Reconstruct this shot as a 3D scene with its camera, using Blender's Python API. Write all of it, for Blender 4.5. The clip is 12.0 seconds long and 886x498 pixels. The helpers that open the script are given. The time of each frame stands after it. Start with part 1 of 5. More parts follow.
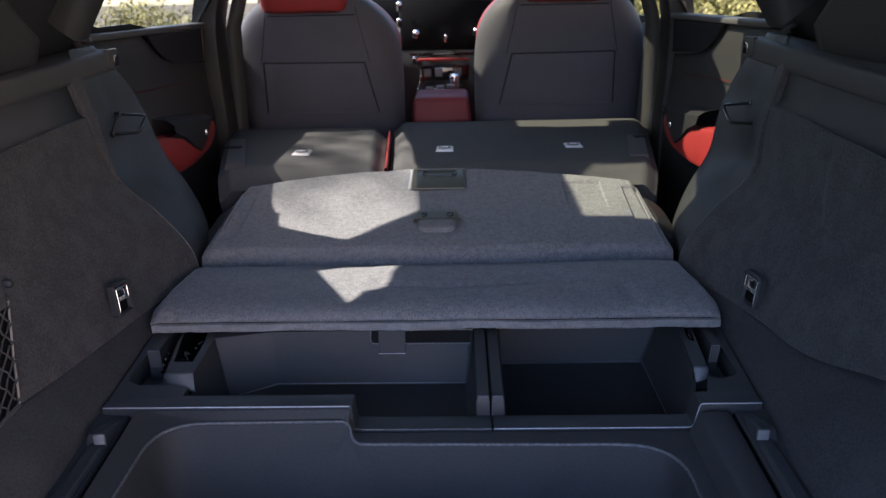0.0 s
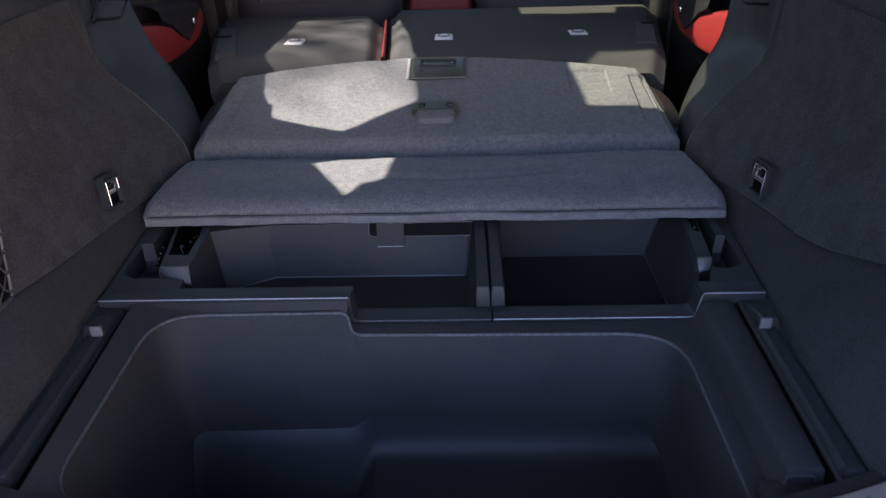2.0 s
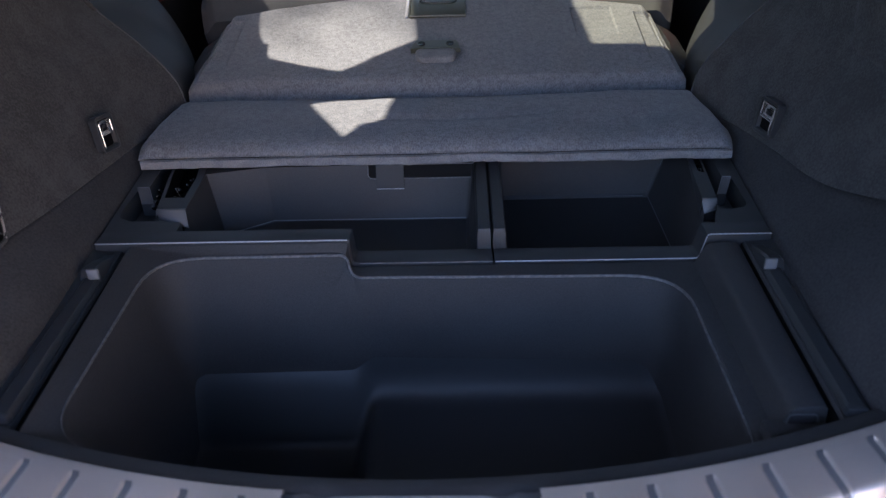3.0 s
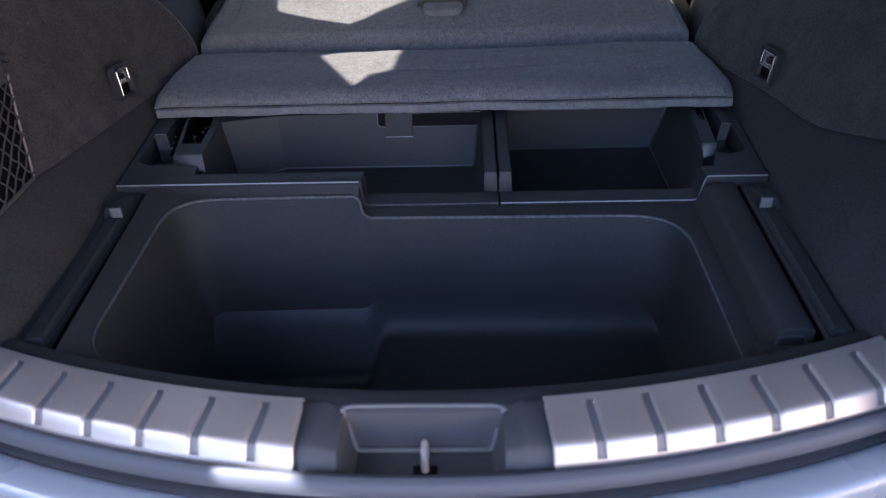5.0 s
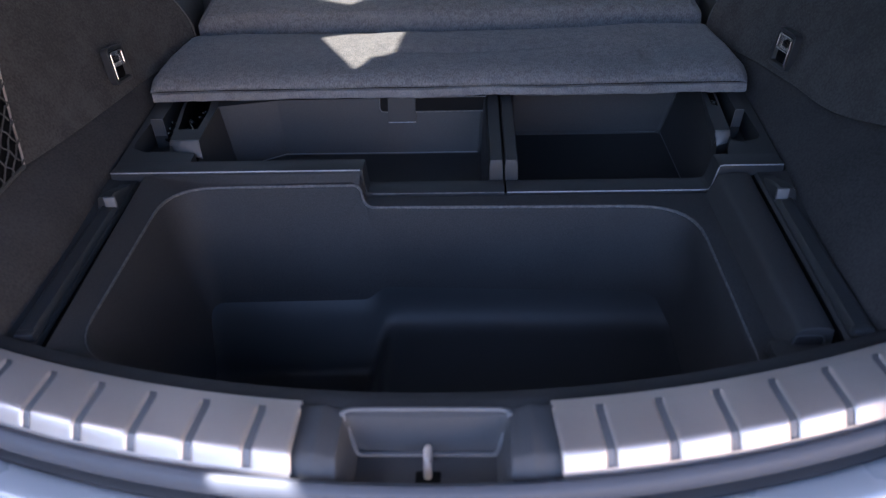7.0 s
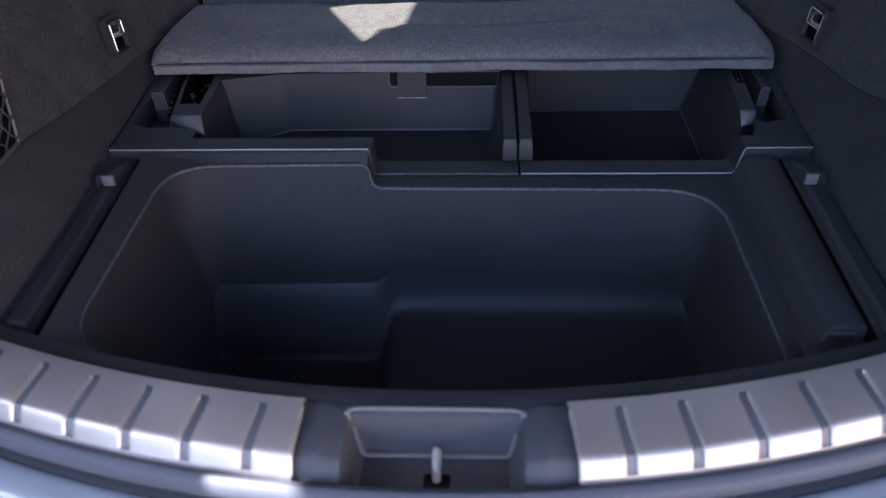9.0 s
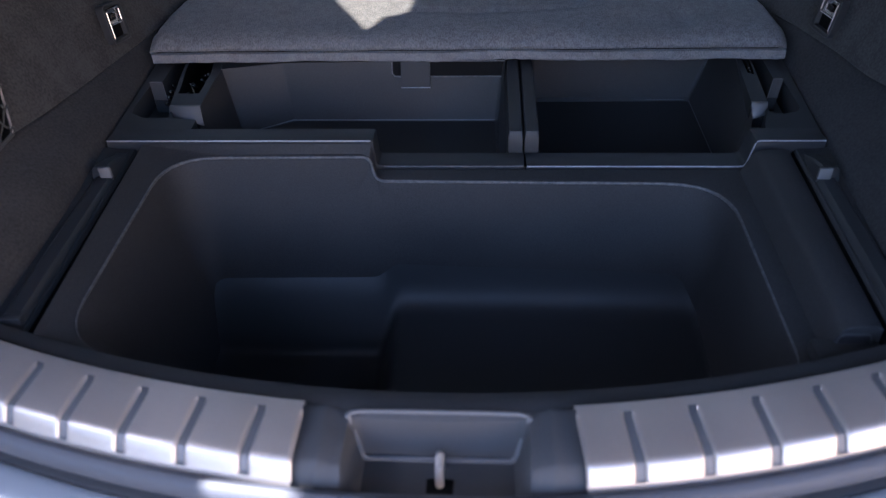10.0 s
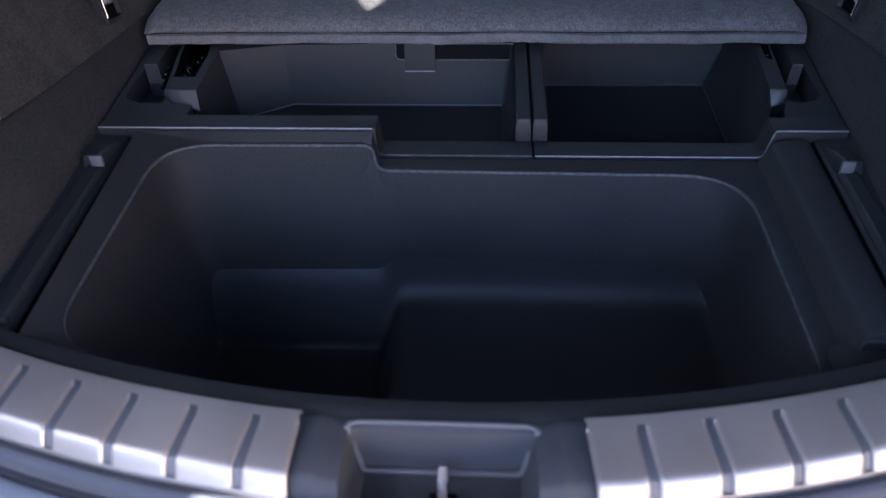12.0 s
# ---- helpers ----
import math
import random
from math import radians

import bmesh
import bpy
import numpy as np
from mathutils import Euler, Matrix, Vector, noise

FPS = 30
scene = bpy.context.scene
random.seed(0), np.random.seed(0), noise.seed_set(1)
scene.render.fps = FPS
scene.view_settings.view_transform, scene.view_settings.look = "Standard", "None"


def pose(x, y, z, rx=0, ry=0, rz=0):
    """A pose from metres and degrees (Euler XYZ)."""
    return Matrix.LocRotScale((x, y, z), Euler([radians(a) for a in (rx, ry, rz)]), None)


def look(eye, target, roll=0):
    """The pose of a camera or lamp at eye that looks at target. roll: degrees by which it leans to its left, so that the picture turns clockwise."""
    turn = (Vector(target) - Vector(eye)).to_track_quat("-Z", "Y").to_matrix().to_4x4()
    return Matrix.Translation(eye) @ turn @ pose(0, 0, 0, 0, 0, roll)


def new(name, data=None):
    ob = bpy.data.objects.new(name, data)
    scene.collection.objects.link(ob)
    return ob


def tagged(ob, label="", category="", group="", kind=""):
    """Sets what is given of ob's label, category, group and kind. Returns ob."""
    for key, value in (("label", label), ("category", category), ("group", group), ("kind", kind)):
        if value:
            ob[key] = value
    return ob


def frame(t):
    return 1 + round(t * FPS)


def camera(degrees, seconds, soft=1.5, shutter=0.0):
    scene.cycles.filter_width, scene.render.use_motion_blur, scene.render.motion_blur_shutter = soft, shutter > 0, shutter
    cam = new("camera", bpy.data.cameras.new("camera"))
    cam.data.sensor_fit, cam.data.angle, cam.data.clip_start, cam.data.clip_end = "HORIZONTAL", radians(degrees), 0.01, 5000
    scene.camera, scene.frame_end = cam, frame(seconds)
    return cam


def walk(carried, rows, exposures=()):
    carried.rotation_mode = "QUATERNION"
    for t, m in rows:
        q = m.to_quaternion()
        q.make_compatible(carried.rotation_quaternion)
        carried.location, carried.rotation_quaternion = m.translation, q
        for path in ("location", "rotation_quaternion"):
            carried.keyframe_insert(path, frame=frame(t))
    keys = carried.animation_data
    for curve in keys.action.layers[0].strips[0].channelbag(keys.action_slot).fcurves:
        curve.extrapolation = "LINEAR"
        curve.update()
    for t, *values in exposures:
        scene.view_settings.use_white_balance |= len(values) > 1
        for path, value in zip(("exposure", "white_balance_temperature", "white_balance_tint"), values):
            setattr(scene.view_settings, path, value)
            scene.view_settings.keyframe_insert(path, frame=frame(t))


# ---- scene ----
cam = camera(61.6, 12.0, soft=1.35)
cam.data.dof.use_dof, cam.data.dof.focus_distance, cam.data.dof.aperture_fstop = True, 1.35, 5.2
PATH = [
    (0, (0.05, 0.037, 1.285), (0.004, 1.93, 0.641), -1.2),
    (0.5, (0.05, 0.043, 1.278), (0.004, 1.912, 0.567), -1.3),
    (1, (0.049, 0.048, 1.272), (0.005, 1.896, 0.509), -1.3),
    (1.5, (0.049, 0.056, 1.264), (0.003, 1.874, 0.432), -1.4),
    (2, (0.052, 0.062, 1.256), (0.0, 1.853, 0.367), -1.6),
    (2.5, (0.051, 0.069, 1.247), (-0.003, 1.823, 0.289), -1.7),
    (3, (0.052, 0.073, 1.24), (-0.005, 1.797, 0.227), -1.9),
    (3.5, (0.052, 0.078, 1.231), (-0.006, 1.767, 0.161), -2.0),
    (3.7, (0.053, 0.081, 1.229), (-0.007, 1.756, 0.138), -2.1),
    (5.3, (0.046, 0.004, 1.224), (-0.03, 1.688, 0.146), -2.0),
    (5.5, (0.046, 0.012, 1.224), (-0.035, 1.691, 0.139), -2.0),
    (6, (0.045, 0.022, 1.223), (-0.034, 1.692, 0.126), -2.0),
    (6.5, (0.046, 0.035, 1.221), (-0.032, 1.697, 0.112), -2.1),
    (7, (0.045, 0.048, 1.22), (-0.034, 1.7, 0.096), -2.1),
    (9, (0.04, 0.093, 1.212), (-0.061, 1.698, 0.023), -2.0),
    (9.5, (0.039, 0.105, 1.21), (-0.065, 1.698, 0.005), -2.0),
    (10, (0.038, 0.116, 1.208), (-0.071, 1.699, -0.009), -2.0),
    (10.5, (0.037, 0.132, 1.207), (-0.077, 1.703, -0.025), -2.0),
    (11, (0.036, 0.142, 1.206), (-0.082, 1.703, -0.038), -2.0),
    (11.5, (0.036, 0.15, 1.204), (-0.082, 1.701, -0.052), -2.0),
    (12, (0.035, 0.158, 1.203), (-0.083, 1.701, -0.063), -1.9),
]
walk(cam, [(t, look(eye, target, roll)) for t, eye, target, roll in PATH], [(0, 3.12, 5750, 18), (12, 3.12, 5750, 18)])

import itertools

# ---- light ----
SUN_UP, SUN_AHEAD = 50.0, -2.0
to_sun = Vector((-math.cos(radians(SUN_UP)) * math.cos(radians(SUN_AHEAD)),
                 math.cos(radians(SUN_UP)) * math.sin(radians(SUN_AHEAD)), math.sin(radians(SUN_UP))))
world = bpy.data.worlds.new("world")
scene.world = world
world.use_nodes = True
wn = world.node_tree.nodes
sky = wn.new("ShaderNodeTexSky")
sky.sky_type = "NISHITA"
sky.sun_disc = False
sky.sun_elevation = radians(SUN_UP)
sky.sun_rotation = math.atan2(to_sun.x, to_sun.y)
wn["Background"].inputs["Strength"].default_value = 0.15
world.node_tree.links.new(sky.outputs[0], wn["Background"].inputs[0])
sun_data = bpy.data.lights.new("sun", "SUN")
sun_data.energy, sun_data.angle, sun_data.color = 5.0, radians(0.8), (1.0, 0.96, 0.90)
sun = new("sun", sun_data)
sun.matrix_world = look(to_sun * 10, (0, 0, 0))


# ---- materials ----
def material(name, base, rough=0.5, metal=0.0, spec=0.5, grain=0.0, grain_scale=900.0, bump=0.0,
             blotch=0.0, blotch_scale=6.0, second=None, sheen=0.0, coat=0.0, stretch=(1, 1, 1), rough_var=0.1):
    """A surface with a fine grain and a slow unevenness, both in object space."""
    m = bpy.data.materials.new(name)
    m.use_nodes = True
    n, l = m.node_tree.nodes, m.node_tree.links
    p = n["Principled BSDF"]
    p.inputs["Roughness"].default_value = rough
    p.inputs["Metallic"].default_value = metal
    p.inputs["Specular IOR Level"].default_value = spec
    p.inputs["Sheen Weight"].default_value = sheen
    p.inputs["Coat Weight"].default_value = coat
    p.inputs["Coat Roughness"].default_value = 0.06
    tc = n.new("ShaderNodeTexCoord")
    mp = n.new("ShaderNodeMapping")
    mp.inputs["Scale"].default_value = stretch
    l.new(tc.outputs["Object"], mp.inputs[0])
    fine = n.new("ShaderNodeTexNoise")
    fine.inputs["Scale"].default_value = grain_scale
    fine.inputs["Detail"].default_value = 2.0
    slow = n.new("ShaderNodeTexNoise")
    slow.inputs["Scale"].default_value = blotch_scale
    slow.inputs["Detail"].default_value = 4.0
    l.new(mp.outputs[0], fine.inputs["Vector"])
    l.new(tc.outputs["Object"], slow.inputs["Vector"])
    second = second or tuple(c * 0.5 for c in base)
    mix = n.new("ShaderNodeMix")
    mix.data_type = "RGBA"
    ramp = n.new("ShaderNodeMapRange")
    ramp.inputs["From Min"].default_value, ramp.inputs["From Max"].default_value = 0.32, 0.68
    ramp.inputs["To Min"].default_value, ramp.inputs["To Max"].default_value = 0.5 - grain / 2, 0.5 + grain / 2
    l.new(fine.outputs["Fac"], ramp.inputs["Value"])
    add = n.new("ShaderNodeMapRange")
    add.inputs["From Min"].default_value, add.inputs["From Max"].default_value = 0.3, 0.7
    add.inputs["To Min"].default_value, add.inputs["To Max"].default_value = -blotch / 2, blotch / 2
    l.new(slow.outputs["Fac"], add.inputs["Value"])
    tot = n.new("ShaderNodeMath")
    tot.use_clamp = True
    l.new(ramp.outputs[0], tot.inputs[0])
    l.new(add.outputs[0], tot.inputs[1])
    l.new(tot.outputs[0], mix.inputs["Factor"])
    mix.inputs["A"].default_value = (*second, 1)
    mix.inputs["B"].default_value = (*base, 1)
    l.new(mix.outputs["Result"], p.inputs["Base Color"])
    rv = n.new("ShaderNodeMapRange")
    rv.inputs["To Min"].default_value, rv.inputs["To Max"].default_value = max(0.02, rough - rough_var), min(1, rough + rough_var)
    l.new(slow.outputs["Fac"], rv.inputs["Value"])
    l.new(rv.outputs[0], p.inputs["Roughness"])
    if bump:
        b = n.new("ShaderNodeBump")
        b.inputs["Strength"].default_value = bump
        b.inputs["Distance"].default_value = 0.001
        l.new(fine.outputs["Fac"], b.inputs["Height"])
        l.new(b.outputs[0], p.inputs["Normal"])
    return m


CARPET = material("heather_carpet", (0.168, 0.171, 0.181), 0.95, spec=0.15, grain=1.1, grain_scale=450, bump=0.85, blotch=0.65,
                  blotch_scale=95, second=(0.090, 0.092, 0.100), sheen=0.1, stretch=(1.25, 0.55, 0.6))
BINDING = material("carpet_binding", (0.20, 0.20, 0.205), 0.95, spec=0.1, grain=1.0, grain_scale=820, bump=0.8, blotch=0.5, blotch_scale=60, second=(0.105, 0.105, 0.112), stretch=(1.4, 0.4, 0.4))
FELT = material("charcoal_felt", (0.058, 0.0565, 0.0575), 0.95, spec=0.12, grain=1.1, grain_scale=280, bump=0.75, blotch=0.8,
                blotch_scale=24, second=(0.031, 0.030, 0.0305), sheen=0.08)
PLASTIC = material("grained_black_plastic", (0.035, 0.0345, 0.036), 0.62, spec=0.35, grain=0.8, grain_scale=700, bump=0.3, blotch=0.5,
                   blotch_scale=7, second=(0.020, 0.020, 0.0215))
SMOOTH_PLASTIC = material("satin_black_plastic", (0.028, 0.029, 0.0315), 0.5, spec=0.42, grain=0.4, grain_scale=1500, bump=0.12, blotch=0.4,
                          blotch_scale=5, second=(0.0165, 0.018, 0.0205))
# Pale grey for clips and buttons; also paints lit faces and edges.
LIGHT_PLASTIC = material("pale_plastic_and_lit_faces", (0.13, 0.132, 0.139), 0.5, spec=0.5, grain=0.4, grain_scale=1500, bump=0.1, second=(0.11, 0.113, 0.12))
# Pale tone painting edge highlights on the tray; also the latch's bright side.
EDGE = material("painted_bright_edge", (0.30, 0.30, 0.32), 0.3, spec=0.7, grain=0.8, grain_scale=300, second=(0.17, 0.17, 0.18))
SILL_PLASTIC = material("satin_grey_plastic", (0.064, 0.064, 0.067), 0.6, spec=0.3, grain=0.5, grain_scale=900, bump=0.12, blotch=0.4, second=(0.048, 0.048, 0.051))
BAND = material("dark_band_felt", (0.050, 0.049, 0.051), 0.9, spec=0.15, grain=0.9, grain_scale=300, bump=0.6, blotch=0.6, blotch_scale=14, second=(0.029, 0.029, 0.031))
# Scuffing and edge highlights together, painted as one pale tone.
SCUFF_HIGHLIGHT = material("scuff_and_edge_highlight", (0.105, 0.102, 0.104), 0.55, spec=0.5, grain=0.9, grain_scale=160, second=(0.045, 0.045, 0.048))
TUB_PLASTIC = material("coarse_black_plastic", (0.034, 0.0335, 0.0345), 0.66, spec=0.3, grain=0.8, grain_scale=640, bump=0.4, blotch=0.6,
                       blotch_scale=9, second=(0.0175, 0.0175, 0.019))
SEAL = material("slate_rubber", (0.070, 0.074, 0.088), 0.55, spec=0.35, grain=0.4, grain_scale=900, bump=0.1, second=(0.058, 0.062, 0.075))
WHITE_PLASTIC = material("white_plastic", (0.62, 0.62, 0.64), 0.4, spec=0.5, grain=0.3, second=(0.52, 0.52, 0.54))
DARK_TRIM = material("dark_cabin_trim", (0.034, 0.033, 0.034), 0.6, spec=0.35, grain=0.6, grain_scale=900, bump=0.2, blotch=0.4, second=(0.025, 0.025, 0.026))
DOOR_TRIM = material("soft_black_door_trim", (0.025, 0.025, 0.027), 0.6, spec=0.3, grain=0.6, grain_scale=900, bump=0.2, blotch=0.4, second=(0.023, 0.023, 0.024))
SHELF_PLASTIC = material("soft_charcoal_plastic", (0.056, 0.053, 0.053), 0.68, spec=0.3, grain=0.6, grain_scale=900, bump=0.2, blotch=0.5, blotch_scale=6, second=(0.041, 0.039, 0.039))
MAROON = material("maroon_leather", (0.15, 0.018, 0.022), 0.55, spec=0.35, grain=0.7, grain_scale=700, bump=0.3, blotch=0.4, second=(0.10, 0.012, 0.015))
RUBBER = material("black_rubber", (0.014, 0.014, 0.016), 0.6, spec=0.4, grain=0.4, bump=0.1)
# Near-black: paints shade in slots, gaps and wells; also the dashboard screens.
VOID = material("near_black_shade_and_screens", (0.004, 0.004, 0.0045), 0.7, spec=0.1, grain=0.3)
STEEL = material("brushed_steel", (0.61, 0.535, 0.48), 0.42, metal=0.68, grain=0.5, grain_scale=500, bump=0.05, blotch=0.7, blotch_scale=11,
                 second=(0.47, 0.415, 0.375), stretch=(1, 12, 12))
# Darker steel that paints shade into the pressed grooves.
GROOVE_SHADE_STEEL = material("steel_darkened_as_groove_shade", (0.20, 0.19, 0.19), 0.6, metal=0.4, grain=0.5, grain_scale=500, bump=0.05, blotch=0.4, blotch_scale=14, second=(0.15, 0.145, 0.145))
CHROME = material("chrome", (0.62, 0.62, 0.63), 0.24, metal=1.0, grain=0.1, second=(0.6, 0.6, 0.62))
GUNMETAL = material("gloss_gunmetal_plastic", (0.060, 0.060, 0.043), 0.42, spec=0.5, grain=0.3, second=(0.042, 0.043, 0.031), coat=0.08)
WIRE = material("black_painted_wire", (0.012, 0.012, 0.013), 0.25, spec=0.6, grain=0.2)
SEAT = material("charcoal_leatherette", (0.068, 0.069, 0.088), 0.62, spec=0.3, grain=0.8, grain_scale=650, bump=0.35, blotch=0.4,
                blotch_scale=6, second=(0.048, 0.048, 0.061), sheen=0.05)
SEAT_BACKING = material("grey_seat_backing", (0.064, 0.064, 0.065), 0.85, spec=0.2, grain=0.9, grain_scale=600, bump=0.4, blotch=0.4,
                        blotch_scale=8, second=(0.044, 0.045, 0.047))
SEAM = material("dark_seam", (0.010, 0.010, 0.012), 0.8, spec=0.2)
RED = material("red_leather", (0.27, 0.026, 0.025), 0.5, spec=0.4, grain=0.7, grain_scale=700, bump=0.3, blotch=0.4, blotch_scale=9,
               second=(0.19, 0.016, 0.016))
DARK_RED = material("dark_red_thread", (0.10, 0.012, 0.012), 0.7, spec=0.2)
GLOSS = material("gloss_black", (0.008, 0.008, 0.009), 0.12, spec=0.5, grain=0.1, coat=0.4)
PAINT = material("pale_blue_paint", (0.25, 0.272, 0.30), 0.28, metal=0.15, spec=0.5, grain=0.2, grain_scale=1500, second=(0.235, 0.256, 0.283), coat=0.3,
                 blotch=0.2)
NETTING = material("black_net_cord", (0.075, 0.073, 0.072), 0.8, spec=0.3, grain=0.6, grain_scale=2000, bump=0.3)
HEADLINER = material("grey_headliner", (0.11, 0.11, 0.11), 0.95, spec=0.1, grain=0.5, grain_scale=500, bump=0.3)
SAND = material("dry_gravel_ground", (0.088, 0.080, 0.068), 0.95, spec=0.1, grain=0.6, grain_scale=30, bump=0.5, blotch=0.9, blotch_scale=0.25,
                second=(0.064, 0.058, 0.050))
# Pale warm tone for the unseen bank that bounces light into the boot.
BOUNCE_BANK = material("pale_warm_bounce_bank", (0.50, 0.39, 0.29), 0.95, spec=0.1, grain=0.6, grain_scale=12, bump=0.5, blotch=0.9, blotch_scale=0.6,
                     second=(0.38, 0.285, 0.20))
LEAF = material("dry_scrub_leaf", (0.25, 0.225, 0.09), 0.8, spec=0.2, grain=0.8, grain_scale=8, blotch=0.6, blotch_scale=1.5, second=(0.14, 0.14, 0.05))
BARK = material("grey_bark", (0.16, 0.12, 0.09), 0.9, spec=0.1, grain=0.8, grain_scale=40, bump=0.6)


def glass(name, tint):
    """Thin tinted glass: clear straight through, with a faint reflection."""
    m = bpy.data.materials.new(name)
    m.use_nodes = True
    n, l = m.node_tree.nodes, m.node_tree.links
    n.remove(n["Principled BSDF"])
    t, s, x = (n.new("ShaderNodeBsdfTransparent"), n.new("ShaderNodeBsdfGlossy"), n.new("ShaderNodeMixShader"))
    t.inputs[0].default_value = (*tint, 1)
    s.inputs["Roughness"].default_value = 0.02
    x.inputs[0].default_value = 0.04
    l.new(t.outputs[0], x.inputs[1])
    l.new(s.outputs[0], x.inputs[2])
    l.new(x.outputs[0], n["Material Output"].inputs[0])
    return m


GLASS = glass("tinted_window_glass", (0.66, 0.63, 0.555))
ROOF_GLASS = glass("tinted_roof_glass", (0.53, 0.51, 0.41))


# ---- building ----
def part(name, bm, mat, parent=None, label="", angle=35, keep_normals=False):
    """Links a bmesh as one mesh object, under a thing or a part."""
    me = bpy.data.meshes.new(name)
    if not keep_normals:
        bmesh.ops.recalc_face_normals(bm, faces=bm.faces[:])
    bm.to_mesh(me)
    bm.free()
    me.materials.append(mat)
    me.polygons.foreach_set("use_smooth", [True] * len(me.polygons))
    me.set_sharp_from_angle(angle=radians(angle))
    ob = new(name, me)
    if parent:
        ob.parent = parent
    return tagged(ob, label=label)


def thing(name, label, category, group="", kind=""):
    return tagged(new(name), label, category, group, kind)


def join(*bms):
    """All the bmeshes in one."""
    out = bmesh.new()
    for b in bms:
        me = bpy.data.meshes.new("tmp")
        b.to_mesh(me)
        b.free()
        out.from_mesh(me)
        bpy.data.meshes.remove(me)
    return out


def box(x0, x1, y0, y1, z0, z1, bevel=0.0, seg=2, top=None):
    """A box, its edges rounded; top: (dx, dy) by which the upper face is drawn in."""
    bm = bmesh.new()
    bmesh.ops.create_cube(bm, size=1.0)
    for v in bm.verts:
        up = v.co.z > 0
        ix = (top[0] if top and up else 0)
        iy = (top[1] if top and up else 0)
        v.co = Vector(((x0 + ix) if v.co.x < 0 else (x1 - ix), (y0 + iy) if v.co.y < 0 else (y1 - iy), z1 if up else z0))
    if bevel:
        bmesh.ops.bevel(bm, geom=bm.edges[:], offset=bevel, segments=seg, profile=0.5, affect="EDGES", clamp_overlap=True)
    return bm


def loft(rows, closed=False, cap_first=False, cap_last=False, wrap=False):
    """Faces between rows of points; closed: each row is a ring; wrap: the last row joins the first."""
    bm = bmesh.new()
    vs = [[bm.verts.new(p) for p in r] for r in rows]
    n = len(rows[0])
    for i in range(len(rows) if wrap else len(rows) - 1):
        a, b = vs[i], vs[(i + 1) % len(rows)]
        for j in range(n if closed else n - 1):
            k = (j + 1) % n
            bm.faces.new((a[j], a[k], b[k], b[j]))
    if cap_first:
        bm.faces.new(vs[0])
    if cap_last:
        bm.faces.new(list(reversed(vs[-1])))
    return bm


def tube(points, r, sides=8, closed=False):
    """A round bar along points; r: one radius, or a list with one for each point."""
    pts = [Vector(p) for p in points]
    rows = []
    n = len(pts)
    for i, p in enumerate(pts):
        a = pts[(i - 1) % n] if (closed or i > 0) else p
        b = pts[(i + 1) % n] if (closed or i < n - 1) else p
        d = (b - a).normalized()
        thick = r[i] if isinstance(r, list) else r
        u = d.orthogonal().normalized() if abs(d.z) > 0.95 else d.cross(Vector((0, 0, 1))).normalized()
        w = d.cross(u)
        rows.append([p + thick * (math.cos(2 * math.pi * k / sides) * u + math.sin(2 * math.pi * k / sides) * w) for k in range(sides)])
    return loft(rows, True, not closed, not closed, wrap=closed)


def spline(ctrl, n):
    """n points on a smooth curve through ctrl (rows of numbers)."""
    c = np.array(ctrl, float)
    c = np.vstack([2 * c[0] - c[1], c, 2 * c[-1] - c[-2]])
    out = []
    m = len(c) - 3
    for k in range(n):
        s = k / (n - 1) * m
        i = min(int(s), m - 1)
        f = s - i
        a, b, d, e = c[i], c[i + 1], c[i + 2], c[i + 3]
        out.append(0.5 * (2 * b + (d - a) * f + (2 * a - 5 * b + 4 * d - e) * f * f + (3 * b - a - 3 * d + e) * f ** 3))
    return np.array(out)


def surface(ctrl, nu, nv):
    """Rows of points on a smooth sheet through a grid of control points."""
    g = np.array([spline(r, nv) for r in ctrl])
    g = np.array([spline(g[:, j], nu) for j in range(nv)]).transpose(1, 0, 2)
    return [[Vector(p) for p in r] for r in g]


def rounded(corners, seg=6):
    """A ring through corners (x, y, z, radius), each rounded off with seg + 1 points."""
    out = []
    n = len(corners)
    for i, (x, y, z, r) in enumerate(corners):
        p = Vector((x, y, z))
        a = Vector(corners[i - 1][:3])
        b = Vector(corners[(i + 1) % n][:3])
        ra, rb = min(r, (a - p).length * 0.49), min(r, (b - p).length * 0.49)
        s, e = p + (a - p).normalized() * ra, p + (b - p).normalized() * rb
        for k in range(seg + 1):
            f = k / seg
            out.append((1 - f) ** 2 * s + 2 * f * (1 - f) * p + f * f * e)
    return out


def plate(outer, holes, place, thick):
    """A flat sheet with holes; outlines in two coordinates, place(u, v, depth) puts them in space."""
    bm = bmesh.new()
    edges = []
    for ring in (outer, *holes):
        vs = [bm.verts.new((u, v, 0)) for u, v in ring]
        edges += [bm.edges.new((vs[i], vs[(i + 1) % len(vs)])) for i in range(len(vs))]
    bmesh.ops.triangle_fill(bm, edges=edges, use_beauty=True)
    res = bmesh.ops.extrude_face_region(bm, geom=bm.faces[:])
    moved = [v for v in res["geom"] if isinstance(v, bmesh.types.BMVert)]
    for v in moved:
        v.co.z = thick
    for v in bm.verts:
        v.co = place(*v.co)
    return bm


